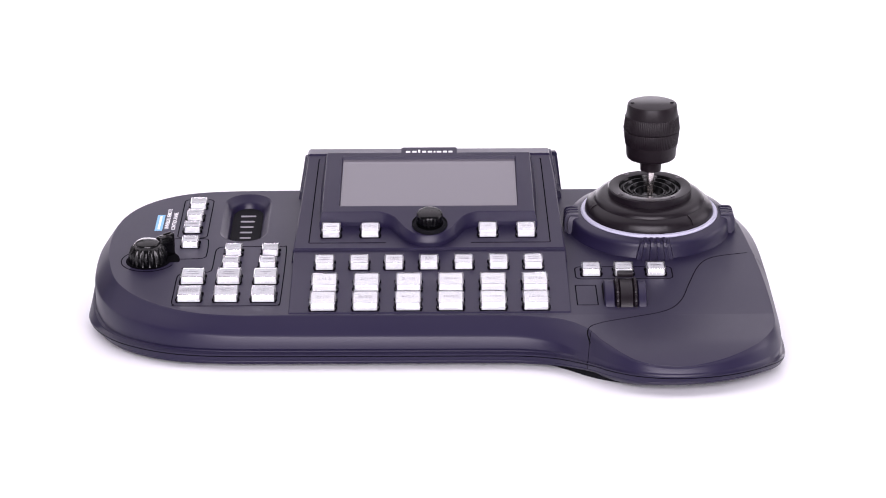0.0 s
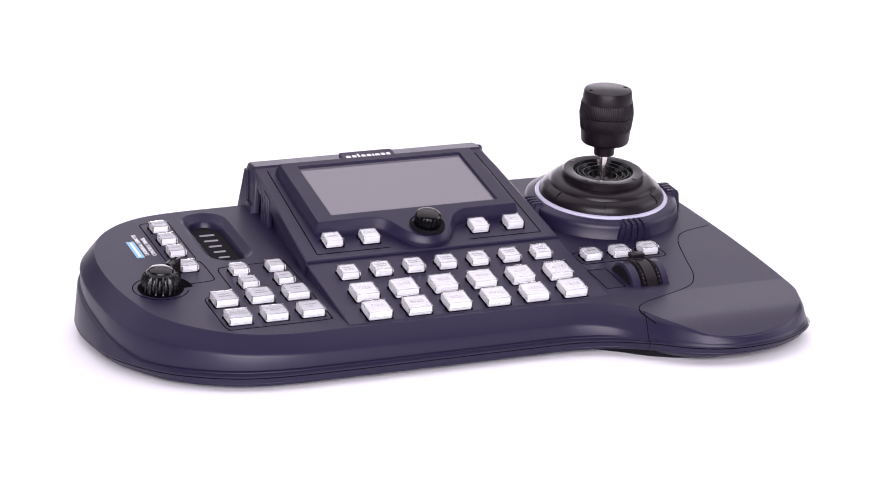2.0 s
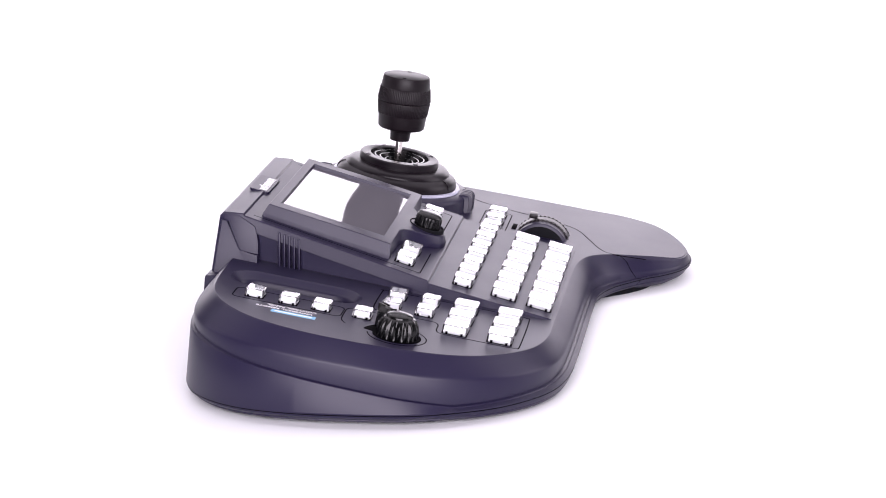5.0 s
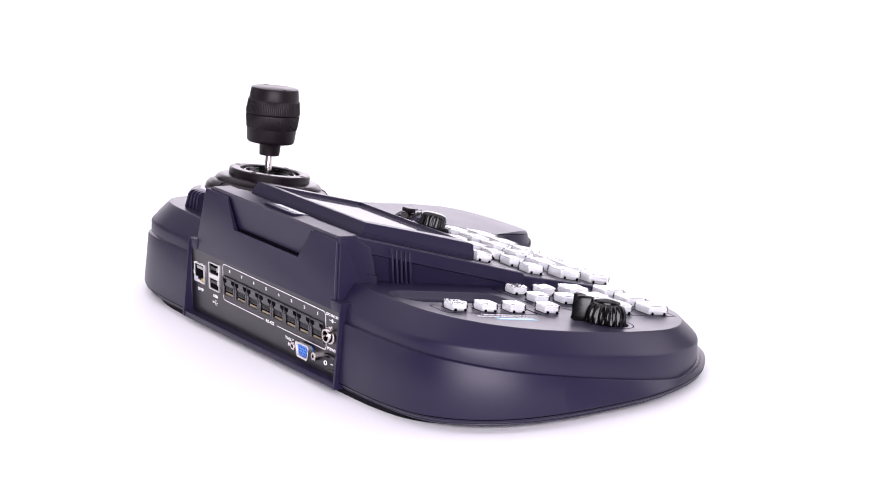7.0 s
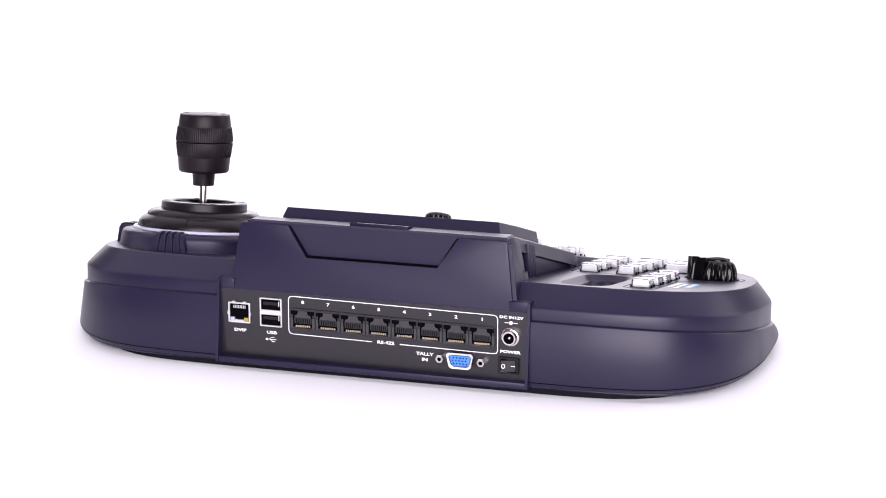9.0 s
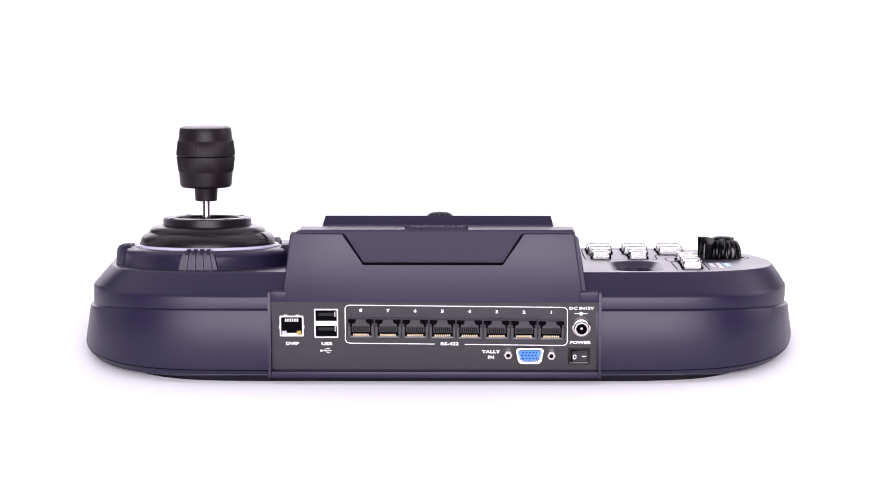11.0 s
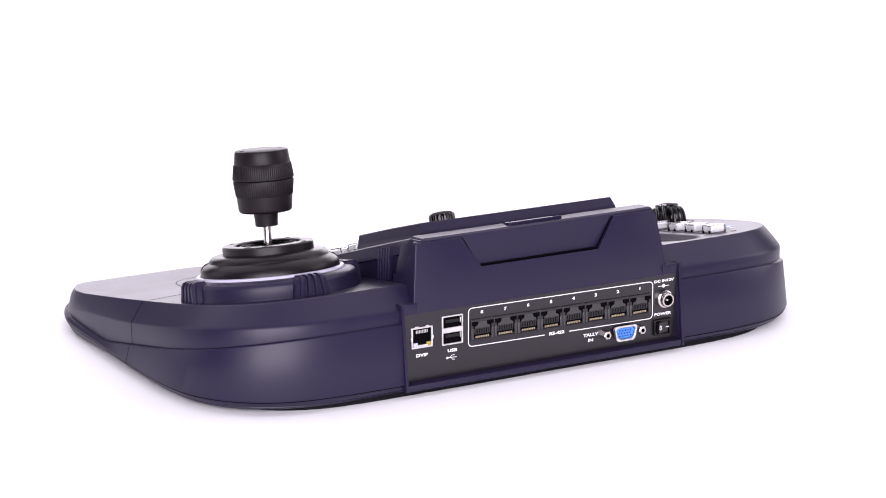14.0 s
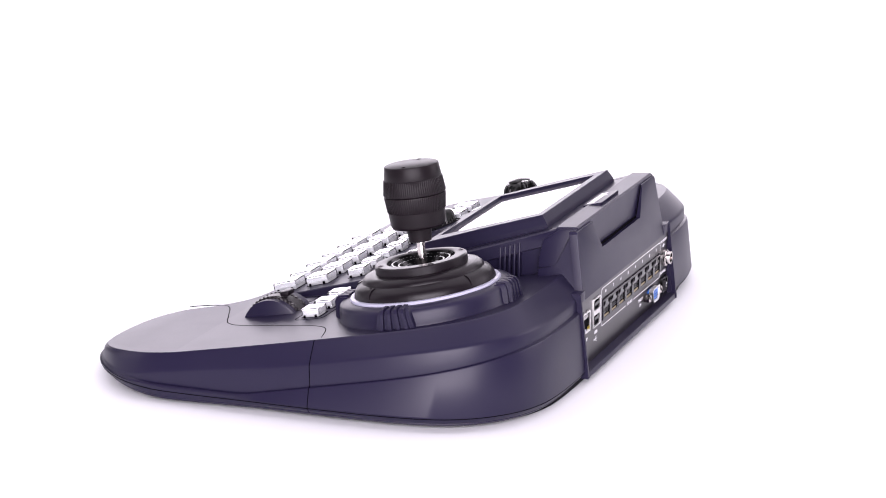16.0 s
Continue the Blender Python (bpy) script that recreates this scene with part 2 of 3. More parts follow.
    for loop in (top, SLOT):
        ws = [bm.verts.new((x, y, 0)) for x, y in loop]
        for i in range(len(ws)):
            bm.edges.new((ws[i], ws[(i + 1) % len(ws)]))
    bmesh.ops.triangle_fill(bm, edges=bm.edges[:], use_beauty=True)
    for cut in [-82] + [-118 - 1.35 * i for i in range(22)]:
        bmesh.ops.bisect_plane(bm, geom=bm.verts[:] + bm.edges[:] + bm.faces[:], plane_co=(0, cut, 0), plane_no=(0, 1, 0))
    for v in bm.verts:
        v.co.z = deck_z(v.co.y)
    part("deck", bm, M_NAVY, panel, "flat navy top deck", sharp=1)
    # seams
    seam = smooth_loop([(88, -124), (87.5, -105), (94.5, -95), (115, -86), (135, -77), (145, -63), (152, -39), (160, -14), (170, -1.5), (191.5, 5)], 6, False)
    part("seam", line_on(seam, deck_at, 0.7, 0.08, False), M_SEAM, panel)
    # base plate
    bm = prism([(0.91 * x, 0.9 * y + 8) for x, y in rim], lambda x, y: (x, y, 0.0), lambda x, y: (x, y, 4.0))
    part("base_plate", bm, M_UNDER, panel, "black underside plate")
    # touch strip
    bm = bmesh.new()
    cx, cy = -119.5, 63.5

    def slot_ring(kx, ky, lift):
        return [deck_at(cx + (x - cx) * kx, cy + (y - cy) * ky, lift) for x, y in SLOT]

    vs = ring_faces(bm, [slot_ring(1.0, 1.0, 0.05), slot_ring(0.93, 0.975, -0.6), slot_ring(0.84, 0.94, -2.6), slot_ring(0.74, 0.9, -3.4), slot_ring(0.68, 0.88, -4.4), slot_ring(0.64, 0.86, -7.5)])
    strip = part("touch_strip", bm, M_NAVY, panel, "recessed navy touch strip with white bars")
    # floor face in black: the recess shade on navy is put into the colour
    bm = bmesh.new()
    bm.faces.new([bm.verts.new(p) for p in slot_ring(0.66, 0.87, -7.45)])
    part("shaded_strip_floor", bm, M_UNDER, strip, "navy strip floor, blackened for the shade in the recess")
    for i in range(6):
        half = 4.9 - 0.35 * i
        bm = prism(rounded(cx - half, cx + half, 82 - 8.6 * i, 83.8 - 8.6 * i, 0.8, 3), lambda x, y: deck_at(x, y, -7.4), lambda x, y: deck_at(x, y, -7.1))
        part("bar", bm, M_STRIPBAR, strip, "dim grey bar print")


build_body()


def build_plate():
    # the middle plate under the number keys
    xs = (-86.0, 79.5)
    bm = bmesh.new()
    rows = []
    for v, w in ((-83.6, -2.5), (-82.6, -0.6), (-81.6, 0.0), (0.0, 0.0)):
        rows.append([on_plate(xs[0] - 1.0, v, -14), on_plate(xs[0], v, w - 0.5), on_plate(xs[0] + 0.6, v, w), on_plate(xs[1] - 0.6, v, w), on_plate(xs[1], v, w - 0.5), on_plate(xs[1] + 1.0, v, -14)])
    ring_faces(bm, rows, False)
    part("key_plate", bm, M_NAVY, panel, "sloping navy key plate", sharp=25)


build_plate()


def build_housing():
    """The screen housing: a wedge with a tilted front panel, a back strip, side vents and a notched rear shroud."""
    bm = bmesh.new()

    def section(v, xl, xr, w=0.0, deep=None):
        x, y, z = on_upper(0, v, w)
        d = deck_z(y) - 3 if deep is None else deep
        d = min(d, z - 9.5)
        k = 2.6
        left = [(xl - 1.0 + k + 0.02 * (z - 8 - d), y, d), (xl - 1.0 + k, y, z - 8.7), (xl - 1.0, y, z - 8.0), (xl, y, z - 0.6), (xl + 0.8, y, z)]
        right = [(xr - 0.8, y, z), (xr, y, z - 0.6), (xr + 1.0, y, z - 8.0), (xr + 1.0 - k, y, z - 8.7), (xr + 1.0 - k - 0.02 * (z - 8 - d), y, d)]
        return left + right

    rows = [section(-8.6, -86.6, 79.6, -2.4, 44), section(-8.2, -86.4, 79.4, -0.5, 44), section(-7.4, -86.2, 79.2, 0.0)]
    for v in (20, 50, 80):
        f = (v + 8) / 117
        rows.append(section(v, -86.2 + 5 * f, 79.2 - 4 * f))
    rows.append(section(106.0, -81.4, 74.4))
    for y, z in ((101.6, 86.5), (112.8, 87.3), (114.2, 86.5), (114.9, 46.0)):
        f = 0 if z > 60 else 3.5
        g = 4.6 if z > 60 else 1.0
        zb = 55 if z > 60 else 40
        rows.append([(-82.2 - f - g, y, zb), (-82.2 - f - g * 0.4, y, (z - 5 + zb) / 2), (-82.2 - f, y, z - 5.0), (-81.2 - f, y, z - 0.6), (-80.4 - f, y, z), (73.4 + f, y, z), (74.2 + f, y, z - 0.6), (75.2 + f, y, z - 5.0), (75.2 + f + g * 0.4, y, (z - 5 + zb) / 2), (75.2 + f + g, y, zb)])
    ring_faces(bm, rows, False)
    housing = part("screen_housing", bm, M_NAVY, panel, "wedge-shaped navy screen housing", sharp=25)
    # engraved frame on the panel, broken below the dial
    frame_l = [(-30, -1.6), (-76.5, -1.6), (-77, -1.1), (-74.2, 101), (-73.6, 101.8)]
    frame_r = [(22, -1.6), (69.8, -1.6), (70.4, -1.1), (68.2, 101), (67.6, 101.8)]
    for f in (frame_l, frame_r):
        part("engraved_line", line_on(f, on_upper, 0.85, 0.07, False), M_SEAM, housing)
    # side vents
    for side in (-1, 1):
        for i in range(5):
            y = 68.5 + 2.9 * i
            x = -82.7 if side < 0 else 75.9
            bm = block(-1.7, 1.7, -0.7, 0.7, -15, 6 + 0.9 * i, 0.5)
            part("vent_rib", bm, M_NAVY, housing, m=Matrix.Translation((x * MM, y * MM, 0.0665)) @ pose(0, 0, 0, 0, 3 * -side, 0))
    # rear side blocks beside the shroud
    for side in (-1, 1):
        def skin(z, out, side=side):
            return (-82.0 if side < 0 else 76.0) + side * (out + 0.16 * (84 - z))

        for name, outline, out in (("side_column", [(92.5, 48), (92.5, 70), (94.3, 79), (104.0, 85.6), (113.5, 86.6), (116, 50)], 0.1),
                                   ("side_cheek", [(94, 48), (92.6, 54), (92.6, 63.4), (103.8, 65.3), (110.4, 82.6), (114.2, 83.4), (119.4, 47), (119.4, 44)], 1.7)):
            bm = prism(outline, lambda y, z: (skin(z, -4.0), y, z), lambda y, z, out=out: (skin(z, out), y, z))
            outer = [e for e in bm.edges if all(abs(v.co.x - skin(v.co.z, out)) < 0.01 for v in e.verts)]
            bmesh.ops.bevel(bm, geom=outer, offset=0.6, segments=2, profile=0.5, affect="EDGES")
            part(name, bm, M_NAVY, housing, sharp=25)
    # notched rear shroud
    notch = [(84.2, 46.8), (79.4, 84.2), (78.4, 85.6), (50.2, 85.6), (48.6, 84.4), (38.2, 67.2), (-41.6, 67.2), (-52.0, 84.4), (-53.6, 85.6), (-80.8, 85.6), (-81.8, 84.2), (-87.0, 46.8)]

    def lean(z):
        return 121.6 - (z - 44.5) * 0.15

    bm = prism(notch, lambda x, z: (x, lean(z) - 5, z), lambda x, z: (x, lean(z), z))
    bmesh.ops.bevel(bm, geom=[e for e in bm.edges if all(abs(v.co.y - lean(v.co.z)) < 0.01 for v in e.verts)], offset=0.7, segments=2, profile=0.5, affect="EDGES")
    part("rear_shroud", bm, M_NAVY, panel, "navy rear shroud with a trapezoid notch", sharp=25)
    # dark line laid on the back wall as the shadow under the notch edge
    gap = [(49.6, 85.0), (48.2, 83.8), (38.0, 68.0), (-41.4, 68.0), (-51.6, 83.8), (-53.0, 85.0)]
    part("seam", line_on(gap, lambda x, z, l: (x, 115.0 + (86.5 - z) * 0.017 + l, z), 1.3, 0.1, False), M_SEAM, housing, "dark line painted for the shade along the notch")
    # name plaque on the back strip: plain light shapes
    plaque = part("name_plaque", prism(rounded(-21.5, 14.5, 98.5, 110.0, 1.5, 4), lambda x, y: (x, y, 82.5 + (y - 99.6) * 0.25), lambda x, y: (x, y, 86.1 + (y - 99.6) * 0.25)), M_NAVY, panel, "navy plaque with a pale wordmark")
    for x0, x1, y0, y1 in ((-18.6, -15.6, 105.2, 107.6), (-14.4, -11.6, 105.2, 107.8), (-10.6, -9.2, 105.2, 109.4), (-8, -5.4, 105.2, 107.8), (-4.4, -1.6, 105.2, 107.8), (-0.6, 0.6, 105.2, 107.8), (1.4, 4.4, 105.2, 107.6), (5.4, 8, 105.2, 107.8), (9, 11.6, 105.2, 107.8)):
        bm = prism(rounded(x0, x1, y0 - 5.0, y1 - 3.0, 0.55, 3), lambda x, y: (x, y, 86.0 + (y - 99.6) * 0.25), lambda x, y: (x, y, 86.25 + (y - 99.6) * 0.25))
        part("wordmark_shape", bm, M_PRINT, plaque, "white plain shape")
    # bezel round the screen, with the round nose under the dial
    half = [(-68.4, 95.4), (-68.8, 60.0), (-69.2, 20.6), (-34, 20.6), (-28.5, 18.4), (-24.6, 15.2), (-21.2, 9.6), (-18.0, 4.0), (-13.6, -0.8), (-9.2, -3.3), (-4, -4.2)]
    outline = half + [(-8 - x, y) for x, y in half[-2::-1]]

    def bw(v):
        return 9.6 - 0.022 * (v - 26) if v > 26 else 9.6 - 0.1 * (26 - v)

    hole = [(-58.8, 90.4), (-59.2, 26.2), (51.7, 26.2), (51.7, 90.4)]
    bm = bmesh.new()
    c = Vector((-4, 45))

    def grow(points, d, wf):
        out = []
        n = len(points)
        for i in range(n):
            a, p, b = Vector(points[i - 1]), Vector(points[i]), Vector(points[(i + 1) % n])
            e = ((p - a).normalized() + (b - p).normalized()).normalized()
            o = Vector((-e.y, e.x))
            q = p - o * d * 1.25
            out.append(on_upper(q.x, q.y, wf(p.y)))
        return out

    g = grow(outline, 1, bw)
    sign = 1 if (Vector((g[1][0], 0)) - Vector((outline[1][0], 0))).x < 0 else -1
    rings = [grow(outline, 2.2 * sign, lambda v: -0.3), grow(outline, 2.1 * sign, lambda v: 2.4), grow(outline, 1.9 * sign, lambda v: 3.0), grow(outline, 0.35 * sign, lambda v: bw(v) - 0.35), grow(outline, 0.0, bw)]
    vs = ring_faces(bm, rings)
    inner = [bm.verts.new(on_upper(x, y, bw(y))) for x, y in hole]
    es = [bm.edges.get((vs[-1][i], vs[-1][(i + 1) % len(outline)])) for i in range(len(outline))]
    es += [bm.edges.new((inner[i], inner[(i + 1) % 4])) for i in range(4)]
    bmesh.ops.triangle_fill(bm, edges=es, use_beauty=True)
    low = [bm.verts.new(on_upper(x + (0.8 if x < 0 else -0.8), y + (0.6 if y < 50 else -0.8), bw(y) - 2.2)) for x, y in hole]
    for i in range(4):
        bm.faces.new((inner[i], inner[(i + 1) % 4], low[(i + 1) % 4], low[i]))
    bezel = part("bezel", bm, M_NAVY, panel, "raised navy bezel with a round nose", sharp=25)
    bm = prism([(-58.4, 90.0), (-58.8, 26.6), (51.3, 26.6), (51.3, 90.0)], lambda x, v: on_upper(x, v, bw(v) - 4), lambda x, v: on_upper(x, v, bw(v) - 1.9))
    part("screen", bm, M_SCREEN, bezel, "blank glass touch screen, overhead reflection put into its grey colour")
    # dial under the screen
    m = UPPER @ Matrix.Translation((-3.2 * MM, 7.4 * MM, 8.1 * MM))
    dial = part("dial", lathe([(11.0, -2.0), (10.9, 0.8), (10.6, 1.1), (10.2, 0.8), (10.0, 0.2), (7.4, 0.1)], 64, hollow=True), M_UNDER, panel, "black ribbed push dial", m=m)
    prof = [(8.1, -0.5), (8.2, 0.6), (8.1, 5.6), (7.8, 7.2), (6.9, 8.3), (5.2, 9.0), (2.5, 9.35), (0.2, 9.4)]
    part("dial_cap", lathe(prof, 120, 20, 0.55, 0.5, 7.0, 1.5), M_BLACK, dial, "glossy black ribbed cap")


build_housing()


# ---- keys ----
def key_meshes(w, d, h):
    sock = prism(rounded(-w / 2 - 0.3, w / 2 + 0.3, -d / 2 - 0.2, d / 2 + 0.2, 0.8, 3), lambda x, y: (x, y, -0.5), lambda x, y: (x, y, 0.12))
    for s in (-1, 1):
        for e in (-1, 1):
            block(s * (w / 2 + 0.35) - 0.4, s * (w / 2 + 0.35) + 0.4, e * d * 0.3 - 0.65, e * d * 0.3 + 0.65, 0, h * 0.3, 0.15, 1, sock)
    body = bmesh.new()
    rings = []
    for z, i in ((-0.3, 0.85), (h - 1.9, 0.9), (h - 1.0, 1.1), (h - 0.7, 1.45)):
        rings.append([(x, y, z) for x, y in rounded(-w / 2 + i, w / 2 - i, -d / 2 + i, d / 2 - i, 0.6, 3)])
    vs = ring_faces(body, rings)
    body.faces.new(vs[-1])
    clear = bmesh.new()
    rings = []
    for z, i in ((h - 3.6, 0.0), (h - 0.6, 0.1), (h - 0.12, 0.3), (h, 0.8)):
        rings.append([(x, y, z) for x, y in rounded(-w / 2 + i, w / 2 - i, -d / 2 + i, d / 2 - i, 0.8, 3)])
    for z, i in ((h - 0.55, 1.0), (h - 0.9, 0.65), (h - 3.6, 0.6)):
        rings.append([(x, y, z) for x, y in rounded(-w / 2 + i, w / 2 - i, -d / 2 + i, d / 2 - i, 0.6, 3)])
    vs = ring_faces(clear, rings[:4])
    clear.faces.new(vs[-1])
    us = ring_faces(clear, rings[4:])
    clear.faces.new(us[0])
    for i in range(len(vs[0])):
        j = (i + 1) % len(vs[0])
        clear.faces.new((vs[0][i], vs[0][j], us[-1][j], us[-1][i]))
    return finish(sock, "key_socket", M_SEAM), finish(body, "key", M_WHITE, 3), finish(clear, "clear_cover", M_CLEAR, 3)


SMALL = key_meshes(12.0, 11.6, 5.2)
LARGE = key_meshes(15.6, 15.2, 5.6)
MID = key_meshes(14.8, 14.2, 5.2)
TINY = key_meshes(11.0, 10.6, 4.8)
WORDS = {}


def add_key(name, base, x, v, kind, h, words="", size=2.2, bars=(), label=""):
    sock, body, clear = kind
    k = part(name, body, None, panel, label or "white key under a clear cover", m=base @ Matrix.Translation((x * MM, v * MM, 0)))
    part("key_socket", sock, None, k, "dark key socket")
    part("clear_cover", clear, None, k, "clear plastic cover").visible_shadow = False
    top = Matrix.Translation((0, 0.0004, (h - 0.66) * MM))
    if words:
        key = (words, size)
        if key not in WORDS:
            WORDS[key] = text_mesh(words, size, M_LEGEND, 0.03, 1.15)
        part("legend", WORDS[key], None, k, "grey printed legend", m=top)
    for bx, by, bl in bars:
        bm = block(bx - bl / 2, bx + bl / 2, by - 0.55, by + 0.55, -0.02, 0.03, 0)
        part("legend_bar", bm, M_LEGEND, k, "grey print too small to read", m=top)
    return k


for row, v in ((0, -51.5), (1, -73.0)):
    for i in range(6):
        no = i + 1 + 6 * row
        add_key("number_key", PLATE, -65.7 + 25.0 * i - 0.25 * row, v, LARGE, 5.6, f"{no}/{no + 12}", 4.0 if no < 10 else 3.6, label=f"white number key lettered {no}/{no + 12} under clear cover")
for i in range(7):
    add_key("preset_key", PLATE, -66.5 + 20.93 * i, -26.3, SMALL, 5.2, bars=((0, 1.1, 6.6), (0, -1.0, 6.2)))
for x, word in ((-63.6, ""), (-39.7, "FOCUS"), (32.4, "IRIS"), (55.9, "GAIN")):
    add_key("menu_key", UPPER, x, 9.6, SMALL, 5.2, word, 2.2, bars=() if word else ((0, 0, 6.5),))
for x, y in ((-151.0, 82.0), (-151.6, 62.6), (-151.8, 43.8), (-151.3, 20.6), (-123.6, 8.2), (-101.0, 8.0), (-123.9, -11.0), (-101.6, -11.2)):
    add_key("small_key", DECK, x, y, TINY, 4.8, bars=((0, 0.2, 6.0),))
for x, y, w in ((-145.5, -31.6, ""), (-123.8, -31.8, ""), (-101.7, -32.0, ""), (-145.5, -57.0, "AUTO\nFOCUS"), (-123.7, -57.2, "AUTO\nIRIS"), (-101.6, -57.4, "")):
    add_key("function_key", DECK, x, y, MID, 5.2, w, 3.0, bars=() if w else ((0, 1.2, 6.5), (0, -1.4, 7.5 if x < -110 else 2.5)))
for x in (94.1, 113.6, 133.0):
    add_key("mode_key", DECK, x, -24.0, SMALL, 5.2, bars=((0, 0, 6.0),))


# ---- engraved outlines on the deck ----
def build_lines():
    loops = [rounded(-160.5, -142.0, 31.5, 92.5, 3.5), rounded(84.5, 143.0, -32.5, -15.0, 3.5), rounded(83.6, 95.8, -69.0, -41.5, 0.4, 2)]
    for lp in loops:
        part("engraved_line", line_on(lp, on_deck_y, 0.85, 0.08), M_SEAM, panel)
    long = smooth_loop([(-155.5, -46), (-155.5, -30), (-154.5, -23.5), (-150, -21), (-141, -20.8), (-136.5, -19), (-135.2, -14), (-135, 8), (-134, 14.5), (-129, 17.5), (-100, 17.8), (-94, 17), (-91.5, 12), (-91.5, -60), (-92.5, -65.5), (-97, -67.6), (-150, -67.6), (-154, -66), (-155.5, -62)], 4)
    part("engraved_line", line_on(long, on_deck_y, 0.85, 0.08), M_SEAM, panel)
    dialrun = smooth_loop([(-170, 27), (-164, 30), (-150, 30.5), (-143, 30), (-140.6, 26), (-140.2, 6), (-141.5, 1.4), (-146, 0), (-158, -0.6)], 4, False)
    part("engraved_line", line_on(dialrun, on_deck_y, 0.85, 0.08, False), M_SEAM, panel)


def on_deck_y(x, y, lift=0.0):
    return (x, y, deck_z(y) + lift)


build_lines()


def build_print():
    m = DECK @ pose(-0.1735, 0.056, 0.0001, 0, 0, 90)
    part("model_label", block(-12.5, 12.5, -2.4, 2.4, -0.3, 0.05, 0.0), M_BLUE, panel, "light blue printed label", m=m)
    part("model_print", block(-10.5, 10.5, -0.7, 0.7, 0.05, 0.12, 0.0), M_PRINT, panel, "white print on the label", m=m)
    part("title_print", text_mesh("UNIVERSAL REMOTE", 3.5, M_PRINT, 0.04), None, panel, "white printed words", m=m @ pose(0.006, -0.0050, 0.0001))
    part("title_print", text_mesh("CONTROL PANEL", 3.5, M_PRINT, 0.04), None, panel, "white printed words", m=m @ pose(0.0025, -0.0092, 0.0001))


build_print()


# ---- the fluted knob ----
def build_knob():
    m = DECK @ Matrix.Translation((-175.2 * MM, -2.6 * MM, 0))
    # flat dark plate: shade of the round well and its swing slot for the finger lever
    well = []
    for a in range(0, 360, 6):
        k = a if a < 180 else a - 360
        r = 19.2 if -6 <= k <= 84 else 13.6
        well.append((r * math.cos(radians(a)), r * math.sin(radians(a))))
    part("knob_well_shade", prism(well, lambda x, y: (x, y, -0.4), lambda x, y: (x, y, 0.12)), M_SEAM, panel, "flat dark plate for the shade of the well and swing slot under the knob", m=m)
    ringline = [(16.4 * math.cos(radians(a)), 16.4 * math.sin(radians(a))) for a in range(98, 345, 8)]
    part("engraved_line", line_on(ringline, lambda x, y, l: (x, y, l), 0.8, 0.08, False), M_SEAM, panel, m=m)
    prof = [(11.4, 0.2), (12.0, 1.0), (11.9, 4.0), (11.3, 6.8), (10.2, 9.0), (8.8, 10.5), (7.9, 11.0), (7.5, 11.1), (7.4, 11.9), (7.1, 12.4), (6.4, 12.7), (5.2, 13.1), (3.0, 13.6), (0.2, 13.8)]
    part("knob", lathe(prof, 144, 18, 1.2, 0.7, 10.0, 1.2), M_BLACK, panel, "glossy black fluted knob with a raised cap", m=m)
    fin = bmesh.new()
    rings = []
    for z, out, half in ((0.1, 19.0, 3.2), (8.0, 18.4, 3.1), (11.4, 17.6, 2.8), (12.6, 16.6, 2.3), (12.9, 15.4, 1.6)):
        rings.append([(x, y, z) for x, y in rounded(8.0, out, -half, half, min(1.5, half * 0.8), 4)])
    vs = ring_faces(fin, rings)
    fin.faces.new(vs[-1])
    lever = part("finger_lever", fin, M_BLACK, panel, "glossy black upright finger lever beside the knob", m=m @ pose(0, 0, 0, 0, 0, 42))
    for s in (-1, 1):
        part("lever_ridge", block(13.2, 19.1, s * 1.5 - 0.7, s * 1.5 + 0.7, 3, 13.5, 0.5, 2), M_BLACK, lever)


build_knob()


